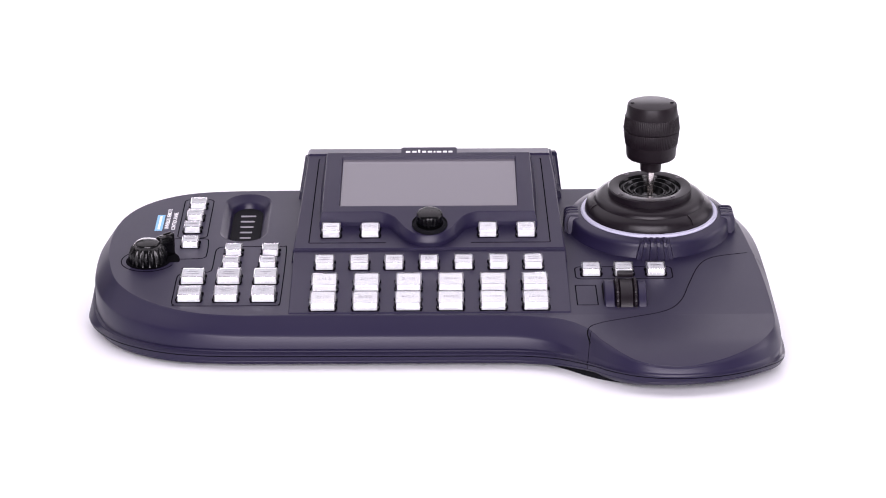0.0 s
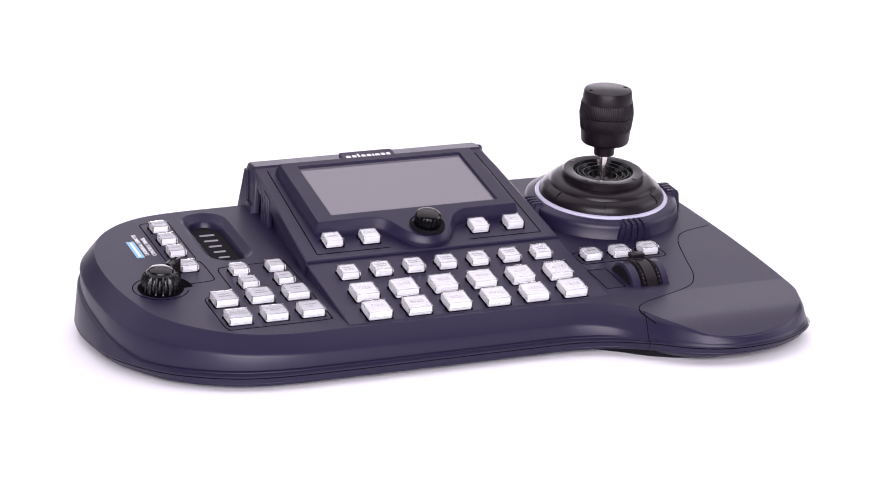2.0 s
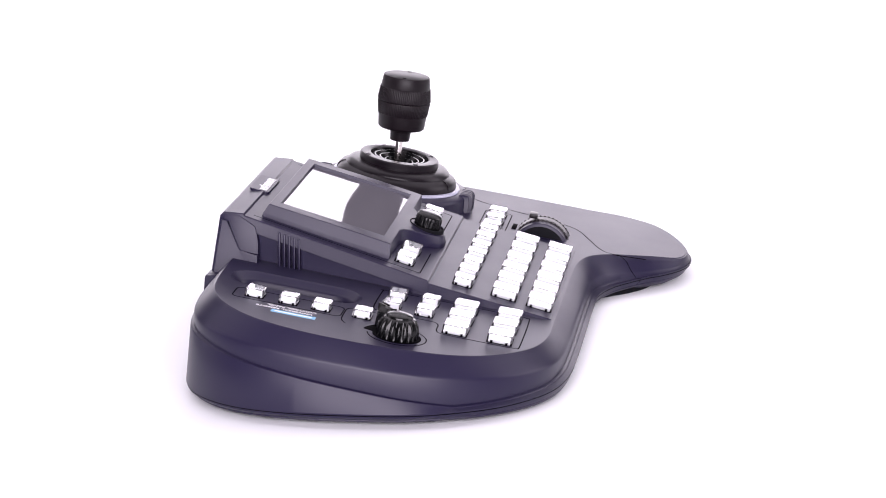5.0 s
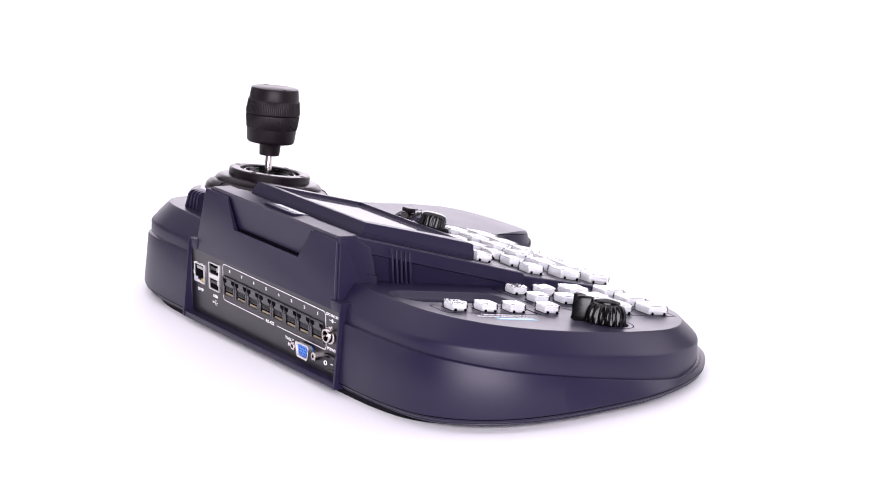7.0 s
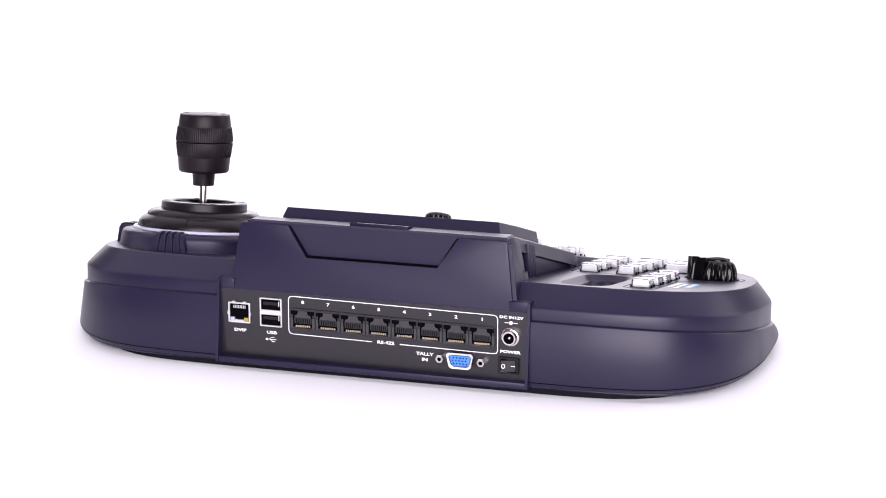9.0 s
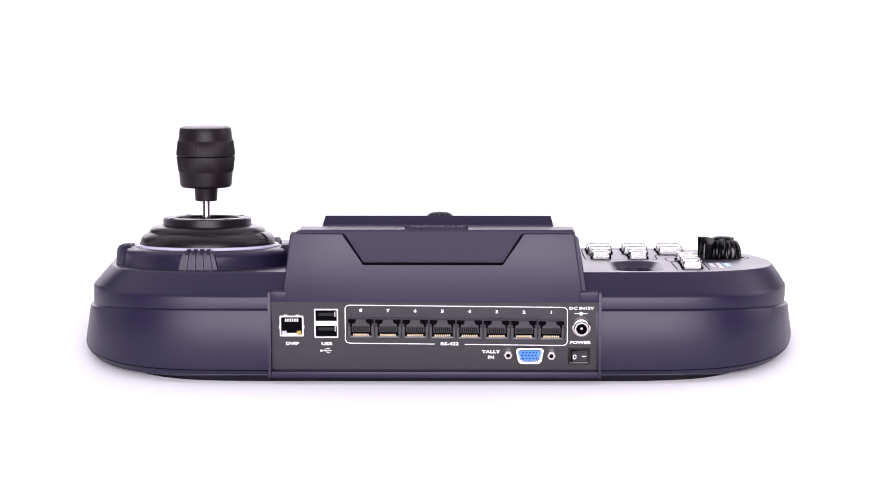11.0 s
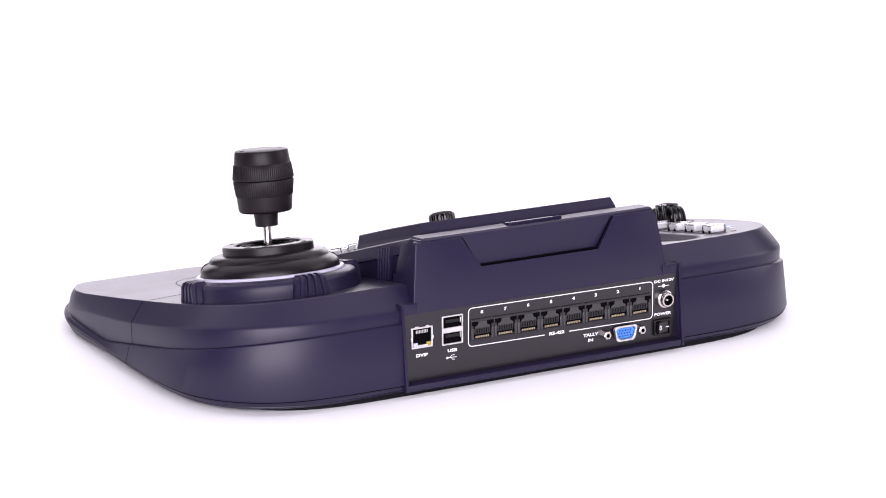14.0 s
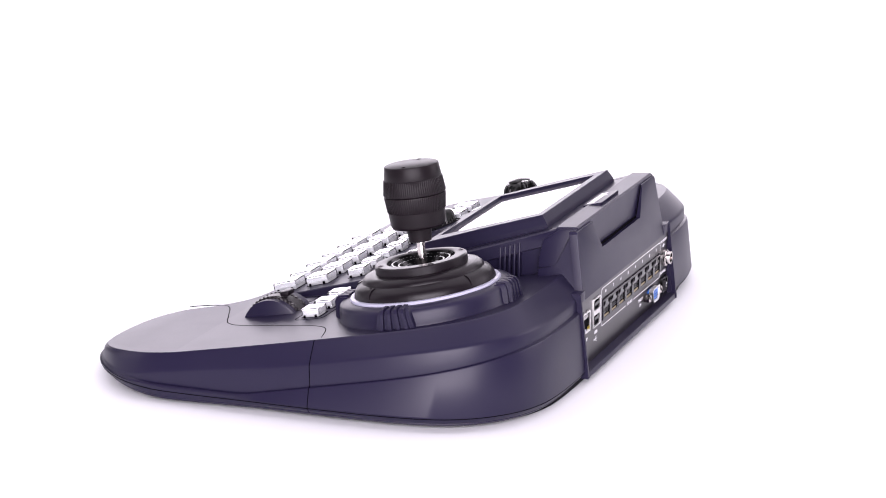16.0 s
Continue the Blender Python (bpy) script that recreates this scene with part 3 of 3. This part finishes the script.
# ---- the joystick ----
def build_joystick():
    m = DECK @ Matrix.Translation((134.2 * MM, 46.8 * MM, 0))
    n = 96
    collar = part("joystick_collar", lathe([(50.8, -3), (50.6, 0.4), (50.0, 1.2), (49.4, 6.5), (48.8, 8.6), (47.6, 9.6), (44.0, 10.4), (41.0, 10.6), (40.5, 9.0)], n, hollow=True), M_NAVY, panel, "navy round joystick collar", m=m)
    for a in (0, 90, 180, 270):
        bm = bmesh.new()
        rings = [[(44.0, -h, z), (o, -h + 0.8, z), (o, h - 0.8, z), (44.0, h, z)] for z, o, h in ((-0.8, 51.6, 12.2), (6.5, 51.2, 10.6), (9.6, 50.4, 9.6), (10.6, 49.4, 9.0))]
        vs = ring_faces(bm, rings)
        bm.faces.new(vs[-1])
        lug = part("ribbed_lug", bm, M_NAVY, panel, "ribbed navy lug", m=m @ pose(0, 0, 0, 0, 0, a), sharp=25)
        for i in range(4):
            y = (i - 1.5) * 4.3
            rib = bmesh.new()
            rows = [[(44.5, y * f - w, z), (o, y * f - w * 0.6, z), (o, y * f + w * 0.6, z), (44.5, y * f + w, z)] for z, o, w, f in ((-0.6, 53.4, 1.7, 1.15), (8.8, 53.0, 1.4, 0.95), (11.0, 51.8, 1.2, 0.9), (11.7, 50.0, 1.1, 0.88))]
            vs = ring_faces(rib, rows)
            rib.faces.new(vs[-1])
            part("rib", rib, M_NAVY, lug, sharp=25)
    part("light_ring", lathe([(42.6, 9.5), (42.8, 11.0), (42.2, 11.8), (40.4, 12.0), (39.6, 11.2)], n, hollow=True), M_RING, panel, "milky white light ring", m=m)
    part("rubber_boot", lathe([(39.8, 10.5), (39.9, 12.4), (39.2, 15.0), (37.6, 17.2), (35.2, 18.4), (34.4, 18.9), (34.0, 20.3), (32.4, 21.9), (30.0, 22.6), (24.0, 22.9)], n, hollow=True), M_RUBBER, panel, "stepped black rubber boot", m=m)
    for a0, a1 in ((-112, -78), (-52, -30), (62, 98), (160, 196)):
        bm = bmesh.new()
        rows = [[(r * math.cos(radians(a)), r * math.sin(radians(a)), z) for r, z in ((38.0, 13.0), (40.0, 13.6), (39.3, 16.0), (37.4, 18.2), (34.4, 19.1))] for a in np.linspace(a0, a1, 10)]
        vs = ring_faces(bm, rows, False)
        bm.faces.new(vs[0])
        bm.faces.new(vs[-1])
        part("boot_pad", bm, M_RUBBER, panel, "raised pad on the rubber boot", m=m)
    disc = part("top_disc", lathe([(25.6, 22.2), (26.1, 22.8), (26.1, 26.8), (25.4, 27.5), (20.2, 27.7), (19.4, 27.3), (19.0, 26.1)], n, hollow=True), M_RUBBER, panel, "black disc round the joystick well", m=m)
    prof = [(r, z - 2.5) for r, z in ((19.2, 29.6), (18.5, 27.6), (17.5, 27.4), (16.7, 28.9), (15.9, 28.9), (15.0, 26.6), (14.0, 26.4), (13.2, 27.9), (12.4, 27.9), (11.4, 25.2),
                                      (10.4, 25.0), (9.6, 26.5), (8.8, 26.5), (7.8, 23.6), (6.2, 23.4), (4.6, 24.6), (3.2, 25.0), (0.2, 25.0))]
    part("bellows", lathe(prof, 72, hollow=True), M_BLACK, disc, "concentric black bellows rings")
    for a in (35, 125, 215, 305):
        part("screw", lathe([(1.7, 27.5), (1.7, 27.85), (1.2, 28.05), (0.5, 27.9), (0.2, 27.6)], 16), M_DARKSTEEL, disc, m=pose(0.0232 * math.cos(radians(a)), 0.0232 * math.sin(radians(a)), 0))
    # the lever stands a little more upright than the deck's normal
    j = Matrix.Translation((0.1346, 0.0435, 0.0726)) @ pose(0, 0, 0, 7.0)
    part("shaft", lathe([(2.3, -8), (2.3, 19), (2.2, 19.5)], 24), M_STEEL, panel, "polished steel shaft", m=j)
    grip = part("grip", lathe([(6.0, 15.4), (6.4, 15.6), (6.9, 22.6), (7.2, 23.4), (14.2, 23.8), (15.0, 24.5), (15.3, 25.6), (15.9, 32.8), (16.0, 33.4)], 96), M_GRIP, panel, "black joystick grip with two knurled bands", m=j)
    part("knurled_band", lathe([(15.8, 32.9), (16.3, 33.3), (17.3, 41.4), (17.0, 42.0), (16.4, 42.3)], 360, 90, 0.28, 33.0, 41.8), M_GRIP, grip)
    part("knurled_band", lathe([(16.4, 42.2), (17.2, 42.6), (17.5, 43.1), (16.5, 51.0), (15.9, 51.5)], 360, 90, 0.28, 43.0, 51.3), M_GRIP, grip)
    part("grip_cap", lathe([(15.9, 51.2), (16.0, 51.7), (15.2, 58.2), (14.9, 58.8), (14.2, 59.1), (0.2, 59.2)], 96), M_GRIP, grip, "plain black end cap")
    for s in (-1, 1):
        part("pin_hole", lathe([(1.3, 58.8), (1.3, 59.25), (0.2, 59.26)], 16), M_SEAM, grip, m=pose(0.0122 * s, 0.0, 0))


build_joystick()


# ---- the thumb wheel ----
def build_wheel():
    m = DECK @ Matrix.Translation((0, -57.0 * MM, -9.6 * MM)) @ pose(0, 0, 0, 0, 90, 0)

    def drum(r, x0, x1, teeth=0, depth=0.0):
        return lathe([(r - 1.2, x0), (r, x0 + 0.7), (r, x1 - 0.7), (r - 1.2, x1)], 144, teeth, depth)

    for x0, x1 in ((99.4, 105.8), (119.2, 124.6)):
        cheek = part("wheel_cheek", drum(18.4, x0, x1), M_NAVY, panel, "rounded navy wheel guard", m=m)
        part("cheek_face", lathe([(16.4, x0 - 0.12), (16.2, x0 - 0.2), (0.2, x0 - 0.2)], 64), M_UNDER, cheek, "dark end face")
    part("thumb_wheel", drum(19.1, 108.4, 116.8), M_RUBBER, panel, "black rubber thumb wheel", m=m)
    for x0 in (106.1, 116.7):
        part("wheel_tread", drum(19.8, x0, x0 + 2.5, 44, 1.0), M_RUBBER, panel, "notched wheel edge", m=m)
    part("wheel_pad", block(-21.2, -18.4, 6.0, 11.0, 108.0, 117.2, 0.5), M_RUBBER, panel, "raised black pad on the wheel", m=m)
    # raised near-black bar in place of the shaded pocket behind the wheel
    part("wheel_slot_shade", block(106.2, 119.2, -39.0, -36.0, -0.3, 0.5, 0.3), M_SEAM, panel, "dark bar for the shade in the slot behind the wheel", m=DECK)


build_wheel()


# ---- rear connector panel ----
def rear(px, py):
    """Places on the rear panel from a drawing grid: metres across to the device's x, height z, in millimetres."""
    return 91.0 - (px - 490) * 0.3178, 45.7 - (py - 541) * 0.325 + (784 - px) * 0.00306


def build_rear():
    yp = 120.8
    bm = block(-96.8, 91.8, 104, yp, 4, 47.4, 0)
    box = part("connector_panel", bm, M_PANEL, panel, "black steel connector panel")
    for x0, x1 in ((-97.2, -95.5), (90.5, 92.2)):
        part("panel_post", prism([(104, 3.8), (126.8, 3.8), (127.0, 5.0), (121.8, 52.0), (121.2, 53.0), (104, 53.0)], lambda y, z, x=x0: (x, y, z), lambda y, z, x=x1: (x, y, z)), M_NAVY, panel, "navy panel frame post")
    for x0, x1 in ((-95.5, -84.5), (81.5, 90.5)):
        part("panel_shoulder", block(x0, x1, 104, 121.3, 46.9, 52.9, 0.4), M_NAVY, panel, "navy shoulder above the connectors")
    part("panel_sill", block(-95.5, 90.5, 104, 126.6, 3.8, 7.4, 0.5), M_NAVY, panel, "navy panel frame sill")
    flip = pose(0, 0, 0, 90, 0, 180)

    def put(words, px, py, size):
        x, z = rear(px, py)
        part("print", text_mesh(words, size * 0.8, M_PRINT, 0.05, 1.45, 0.032), None, panel, f"white lettering {words}".replace("\n", " "), m=Matrix.Translation((x * MM, (yp + 0.05) * MM, z * MM)) @ flip)

    for i in range(8):
        put(str(8 - i), 652.5 + 48.6 * i, 553.5, 3.1)
    put("DVIP", 529, 615, 3.1)
    put("USB", 591, 614.5, 3.1)
    put("RS-422", 811, 612.5, 3.1)
    put("TALLY", 885, 626, 3.1)
    put("IN", 885, 636, 3.1)
    put("DC IN12V", 1046.5, 545.5, 2.75)
    put("POWER", 1044.5, 607.5, 2.95)

    def strip(points, w=0.55, closed=False):
        pts = [rear(*p) for p in points]
        part("print_line", line_on(pts, lambda x, z, l: (x, yp + l, z), w, 0.06, closed), M_PRINT, panel, "white printed line")

    strip([(785, 613), (632, 613), (627, 611.5), (624.5, 607), (624.5, 550), (627, 545.5), (632, 544), (1014, 544), (1019, 545.5), (1021.5, 550), (1021.5, 607), (1019, 611.5), (1014, 613), (838, 613)])
    strip([(580, 627), (600, 627)], 0.4)
    strip([(586, 627), (590, 623), (596, 623)], 0.4)
    strip([(588, 627), (592, 631), (597, 631)], 0.4)
    strip([(1034, 555), (1058, 555)], 0.4)
    x, z = rear(1046, 555)
    part("print_dot", lathe([(1.1, 0), (1.1, 0.06), (0.1, 0.07)], 20), M_PRINT, panel, m=Matrix.Translation((x * MM, yp * MM, z * MM)) @ flip)
    x, z = rear(581, 627)
    part("print_dot", lathe([(0.7, 0), (0.7, 0.06), (0.1, 0.07)], 20), M_PRINT, panel, m=Matrix.Translation((x * MM, yp * MM, z * MM)) @ flip)

    def rect_frame(name, px0, px1, py0, py1, wall, out, mat, parent, deep=9.0, label=""):
        (xa, za), (xb, zb) = rear(px0, py0), rear(px1, py1)
        x0, x1, z0, z1 = min(xa, xb), max(xa, xb), min(za, zb), max(za, zb)
        bm = bmesh.new()

        def loop(g, o):
            return [(x, yp + o, z) for x, z in rounded(x0 + g, x1 - g, z0 + g, z1 - g, max(0.1, 0.5 - g * 0.3), 2)]

        ring_faces(bm, [loop(0, -deep), loop(0, out - 0.12), loop(0.12, out), loop(wall - 0.12, out), loop(wall, out - 0.12), loop(wall, -deep)])
        return part(name, bm, mat, parent, label), (x0, x1, z0, z1)

    # the panel is solid: a near-black block stands in for a shaded opening
    def dark(x0, x1, z0, z1, parent, y=0.1, mat=M_SEAM, name="cavity_shade", label="dark block for the shade in the socket opening"):
        return part(name, block(x0, x1, yp - 4, yp + y, z0, z1, 0), mat, parent, label)

    # network socket
    sock, (x0, x1, z0, z1) = rect_frame("network_socket", 507, 550, 564, 601, 0.9, 0.9, M_TIN, panel, label="shielded network socket")
    dark(x0 + 1, x1 - 1, z0 + 1, z1 - 1, sock)
    cx = (x0 + x1) / 2
    part("shield_notch", block(cx - 3.4, cx + 3.4, yp, yp + 1.3, z0 + 0.8, z0 + 2.0, 0.1, 1), M_TIN, sock)
    for s, mat in ((1, M_RING), (-1, M_AMBER)):
        part("indicator", block(cx + s * 4.2 - 1.3, cx + s * 4.2 + 1.3, yp, yp + 1.0, z0 + 0.9, z0 + 3.2, 0.1, 1), mat, sock)
    for k in range(8):
        part("contact", block(cx - 3.5 + k - 0.25, cx - 3.5 + k + 0.25, yp, yp + 0.4, z1 - 3.6, z1 - 1.8, 0), M_TIN, sock)
    for k in (-1, 1):
        part("shield_tab", block(cx + k * 3.4 - 1.0, cx + k * 3.4 + 1.0, yp, yp + 1.1, z1 - 0.3, z1 + 0.7, 0.15, 1), M_TIN, sock)
        part("shield_tab", block(cx + k * 6.9 - 0.4, cx + k * 6.9 + 0.4, yp, yp + 1.1, z0 + 4.6, z0 + 6.6, 0.15, 1), M_TIN, sock)
    # two usb sockets in one shell
    usb, (x0, x1, z0, z1) = rect_frame("usb_socket", 569, 612, 551, 603, 0.8, 0.9, M_TIN, panel, label="stacked pair of metal usb sockets")
    part("divider", block(x0 + 0.5, x1 - 0.5, yp - 2, yp + 0.85, (z0 + z1) / 2 - 1.5, (z0 + z1) / 2 + 1.5, 0.2, 1), M_TIN, usb)
    dark(x0 + 0.9, x1 - 0.9, z0 + 0.9, z1 - 0.9, usb)
    for zc in (z0 + 5.3, z1 - 3.2):
        part("tongue", block(x0 + 2.2, x1 - 2.2, yp, yp + 0.9, zc - 1.0, zc + 1.0, 0.1, 1), M_BLACK, usb)
        part("spring", block(x0 + 1.5, x0 + 2.0, yp, yp + 1.2, zc - 1.4, zc + 1.6, 0.1, 1), M_TIN, usb)
    # eight data sockets
    for i in range(8):
        px = 652.5 + 48.6 * i
        sock, (x0, x1, z0, z1) = rect_frame("data_socket", px - 24, px + 24, 565, 603, 1.5, 0.9, M_PANEL, panel, label="black eight-pin data socket")
        cx = (x0 + x1) / 2
        dark(x0 + 1.4, x1 - 1.4, z0 + 1.4, z1 - 1.4, sock)
        for s in (-1, 1):
            part("pillar", block(cx + s * 6.6 - 0.8, cx + s * 6.6 + 0.8, yp, yp + 1.0, z0 + 0.6, z1 - 5.2, 0.15, 1), M_LATCH, sock, "grey side pillar, darkened for the shade in the socket")
            part("indicator_window", block(cx + s * 5.3 - 2.0, cx + s * 5.3 + 2.0, yp, yp + 0.95, z1 - 3.6, z1 - 1.2, 0.1, 1), M_SEAM, sock, "dark indicator window")
        comb = [(cx - 5.4, z1 - 5.6), (cx + 5.4, z1 - 5.6), (cx + 5.2, z0 + 3.6), (cx - 5.2, z0 + 3.6)]
        part("comb_block", prism(comb, lambda x, z: (x, yp - 1, z), lambda x, z: (x, yp + 0.3, z)), M_SOCKET, sock, "glossy grey comb, darkened for the shade in the socket")
        for k in range(8):
            part("slit", block(cx - 4.0 + k * 1.15 - 0.2, cx - 4.0 + k * 1.15 + 0.2, yp, yp + 0.36, z1 - 8.6, z1 - 6.0, 0), M_SEAM, sock)
            part("contact", block(cx - 4.0 + k * 1.15 - 0.36, cx - 4.0 + k * 1.15 + 0.36, yp, yp + 0.5, z0 + 1.5, z0 + 2.6, 0), M_GOLD, sock)
        latch = [(cx - 2.6, z1 - 1.0), (cx + 2.6, z1 - 1.0), (cx + 3.0, z1 - 3.0), (cx + 5.0, z1 - 4.4), (cx + 5.0, z1 - 5.4), (cx - 5.0, z1 - 5.4), (cx - 5.0, z1 - 4.4), (cx - 3.0, z1 - 3.0)]
        part("latch_block", prism(latch, lambda x, z: (x, yp, z), lambda x, z: (x, yp + 0.9 - 0.05 * (z1 - z), z)), M_LATCH, sock, "grey latch block, darkened for the shade in the socket")
    # power socket
    x, z = rear(1046.5, 579)
    m = Matrix.Translation((x * MM, yp * MM, z * MM)) @ pose(0, 0, 0, -90)
    jack = part("power_socket", lathe([(5.3, -1), (5.3, 2.2), (4.9, 2.6), (4.3, 2.7), (4.2, 4.6), (3.9, 5.0), (3.1, 5.0), (3.0, 1.2)], 6 * 8, hollow=True), M_STEEL, panel, "round steel power socket", m=m)
    # near-black plug for the shade inside the jack
    part("cavity_shade", lathe([(3.05, -1), (3.05, 1.3), (0.2, 1.35)], 24), M_SEAM, jack)
    part("pin", lathe([(0.9, 0), (0.9, 3.6), (0.6, 4.0), (0.1, 4.1)], 16), M_STEEL, jack)
    # video socket with hex posts
    (xa, za), (xb, zb) = rear(928, 614.5), rear(981, 644)
    cx, cz, hw, hh = (xa + xb) / 2, (za + zb) / 2, (xa - xb) / 2, (za - zb) / 2
    shell = [(cx - hw, cz + hh), (cx + hw, cz + hh), (cx + hw - 1.8, cz - hh), (cx - hw + 1.8, cz - hh)]

    def dee(k, g):
        c = []
        for i, (px, pz) in enumerate(shell):
            a = Vector((px - cx, pz - cz))
            a = Vector((a.x - math.copysign(g, a.x), a.y - math.copysign(g, a.y)))
            nx = [Vector(shell[(i + d) % 4]) - Vector((cx, cz)) for d in (-1, 1)]
            for d in nx:
                e = (d - a).normalized()
                c.append((cx + a.x + e.x * k * 0.0, cz + a.y + e.y * 0.0) if k == 0 else (cx + a.x + e.x * k, cz + a.y + e.y * k))
        return c

    tall = bmesh.new()
    rows = [[(x, yp + o, z) for x, z in dee(1.3, g)] for g, o in ((-2.4, -1), (-2.4, 0.9), (-2.2, 1.1), (-1.1, 1.1), (-1.0, 3.7), (-0.7, 4.0), (-0.3, 4.2), (1.0, 4.2), (1.5, 4.0), (1.6, 3.6), (1.6, 1.5))]
    ring_faces(tall, rows)
    vga = part("video_socket", tall, M_TIN, panel, "blue fifteen-hole video socket in a tinned shell")
    part("insert", prism(dee(1.0, 2.1), lambda x, z: (x, yp, z), lambda x, z: (x, yp + 3.2, z)), M_VGA, vga, "blue plastic insert")
    for r in range(3):
        for k in range(5):
            hx = cx + (k - 2) * 1.9 + (0.6 if r == 1 else 0.0)
            hz = cz + (1 - r) * 1.65
            part("pin_hole", lathe([(0.48, 0), (0.48, 0.06), (0.1, 0.07)], 12), M_SEAM, vga, m=Matrix.Translation((hx * MM, (yp + 3.2) * MM, hz * MM)) @ pose(0, 0, 0, -90))
    for px in (916, 993):
        x, z = rear(px, 629.5)
        post = part("hex_post", lathe([(2.7, -0.5), (2.7, 3.4), (2.3, 3.8), (1.3, 3.8), (1.2, 1.0)], 6, hollow=True), M_STEEL, vga, m=Matrix.Translation((x * MM, yp * MM, z * MM)) @ pose(0, 0, 0, -90), sharp=20)
        part("thread_hole", lathe([(1.25, 1.0), (1.25, 1.4), (0.1, 1.45)], 16), M_SEAM, vga, m=Matrix.Translation((x * MM, yp * MM, z * MM)) @ pose(0, 0, 0, -90))
    # rocker switch
    sw, (x0, x1, z0, z1) = rect_frame("power_switch", 1023.5, 1062, 616.5, 645.5, 1.5, 1.8, M_BLACK, panel, label="black rocker power switch")
    xm, zm = (x0 + x1) / 2, (z0 + z1) / 2
    prof = [(x0 + 2.2, 0.0), (x0 + 2.2, 1.2), (xm, 1.9), (x1 - 2.2, 3.4), (x1 - 1.6, 0.0)]
    part("rocker", prism(prof, lambda x, o: (x, yp + o, z0 + 1.6), lambda x, o: (x, yp + o, z1 - 1.6)), M_PANEL, sw, "black rocker")
    circ = [(xm + 2.6 + 0.85 * math.cos(a * math.pi / 8), zm + 1.2 * math.sin(a * math.pi / 8)) for a in range(16)]
    part("rocker_mark", line_on(circ, lambda x, z, l: (x, yp + 2.95 + l + (x - xm - 2.6) * 0.4, z), 0.45, 0.2), M_PRINT, sw, "white mark")
    dash = [(xm - 1.6, zm), (xm - 4.0, zm)]
    part("rocker_mark", line_on(dash, lambda x, z, l: (x, yp + 1.95 + l * 0.6, z), 0.5, 0.2, False), M_PRINT, sw, "white mark")


build_rear()


# ---- motion: the turntable ----
def motions():
    turn = [(0.0, 0.0), (0.6, 0.0), (0.8, 1.1), (1.0, 4.23), (1.5, 12.7), (2.0, 22.43), (2.5, 32.2), (3.0, 41.9), (3.2, 45.9), (4.2, 66.3), (5.3, 88.16),
            (5.5, 92.15), (6.0, 102.1), (6.5, 111.92), (7.0, 121.7), (7.5, 131.55), (8.0, 141.44), (8.5, 151.36), (9.0, 161.25), (9.5, 171.11),
            (9.7, 174.9), (9.9, 177.7), (10.1, 178.58), (12.1, 178.58), (12.3, 179.1), (12.5, 180.87), (13.0, 190.49), (13.5, 200.29), (14.0, 210.02),
            (14.5, 219.9), (15.0, 229.8), (15.5, 239.65), (16.0, 249.55)]
    walk(panel, [(t, pose(0, 0, 0, 0, 0, a)) for t, a in turn])


motions()
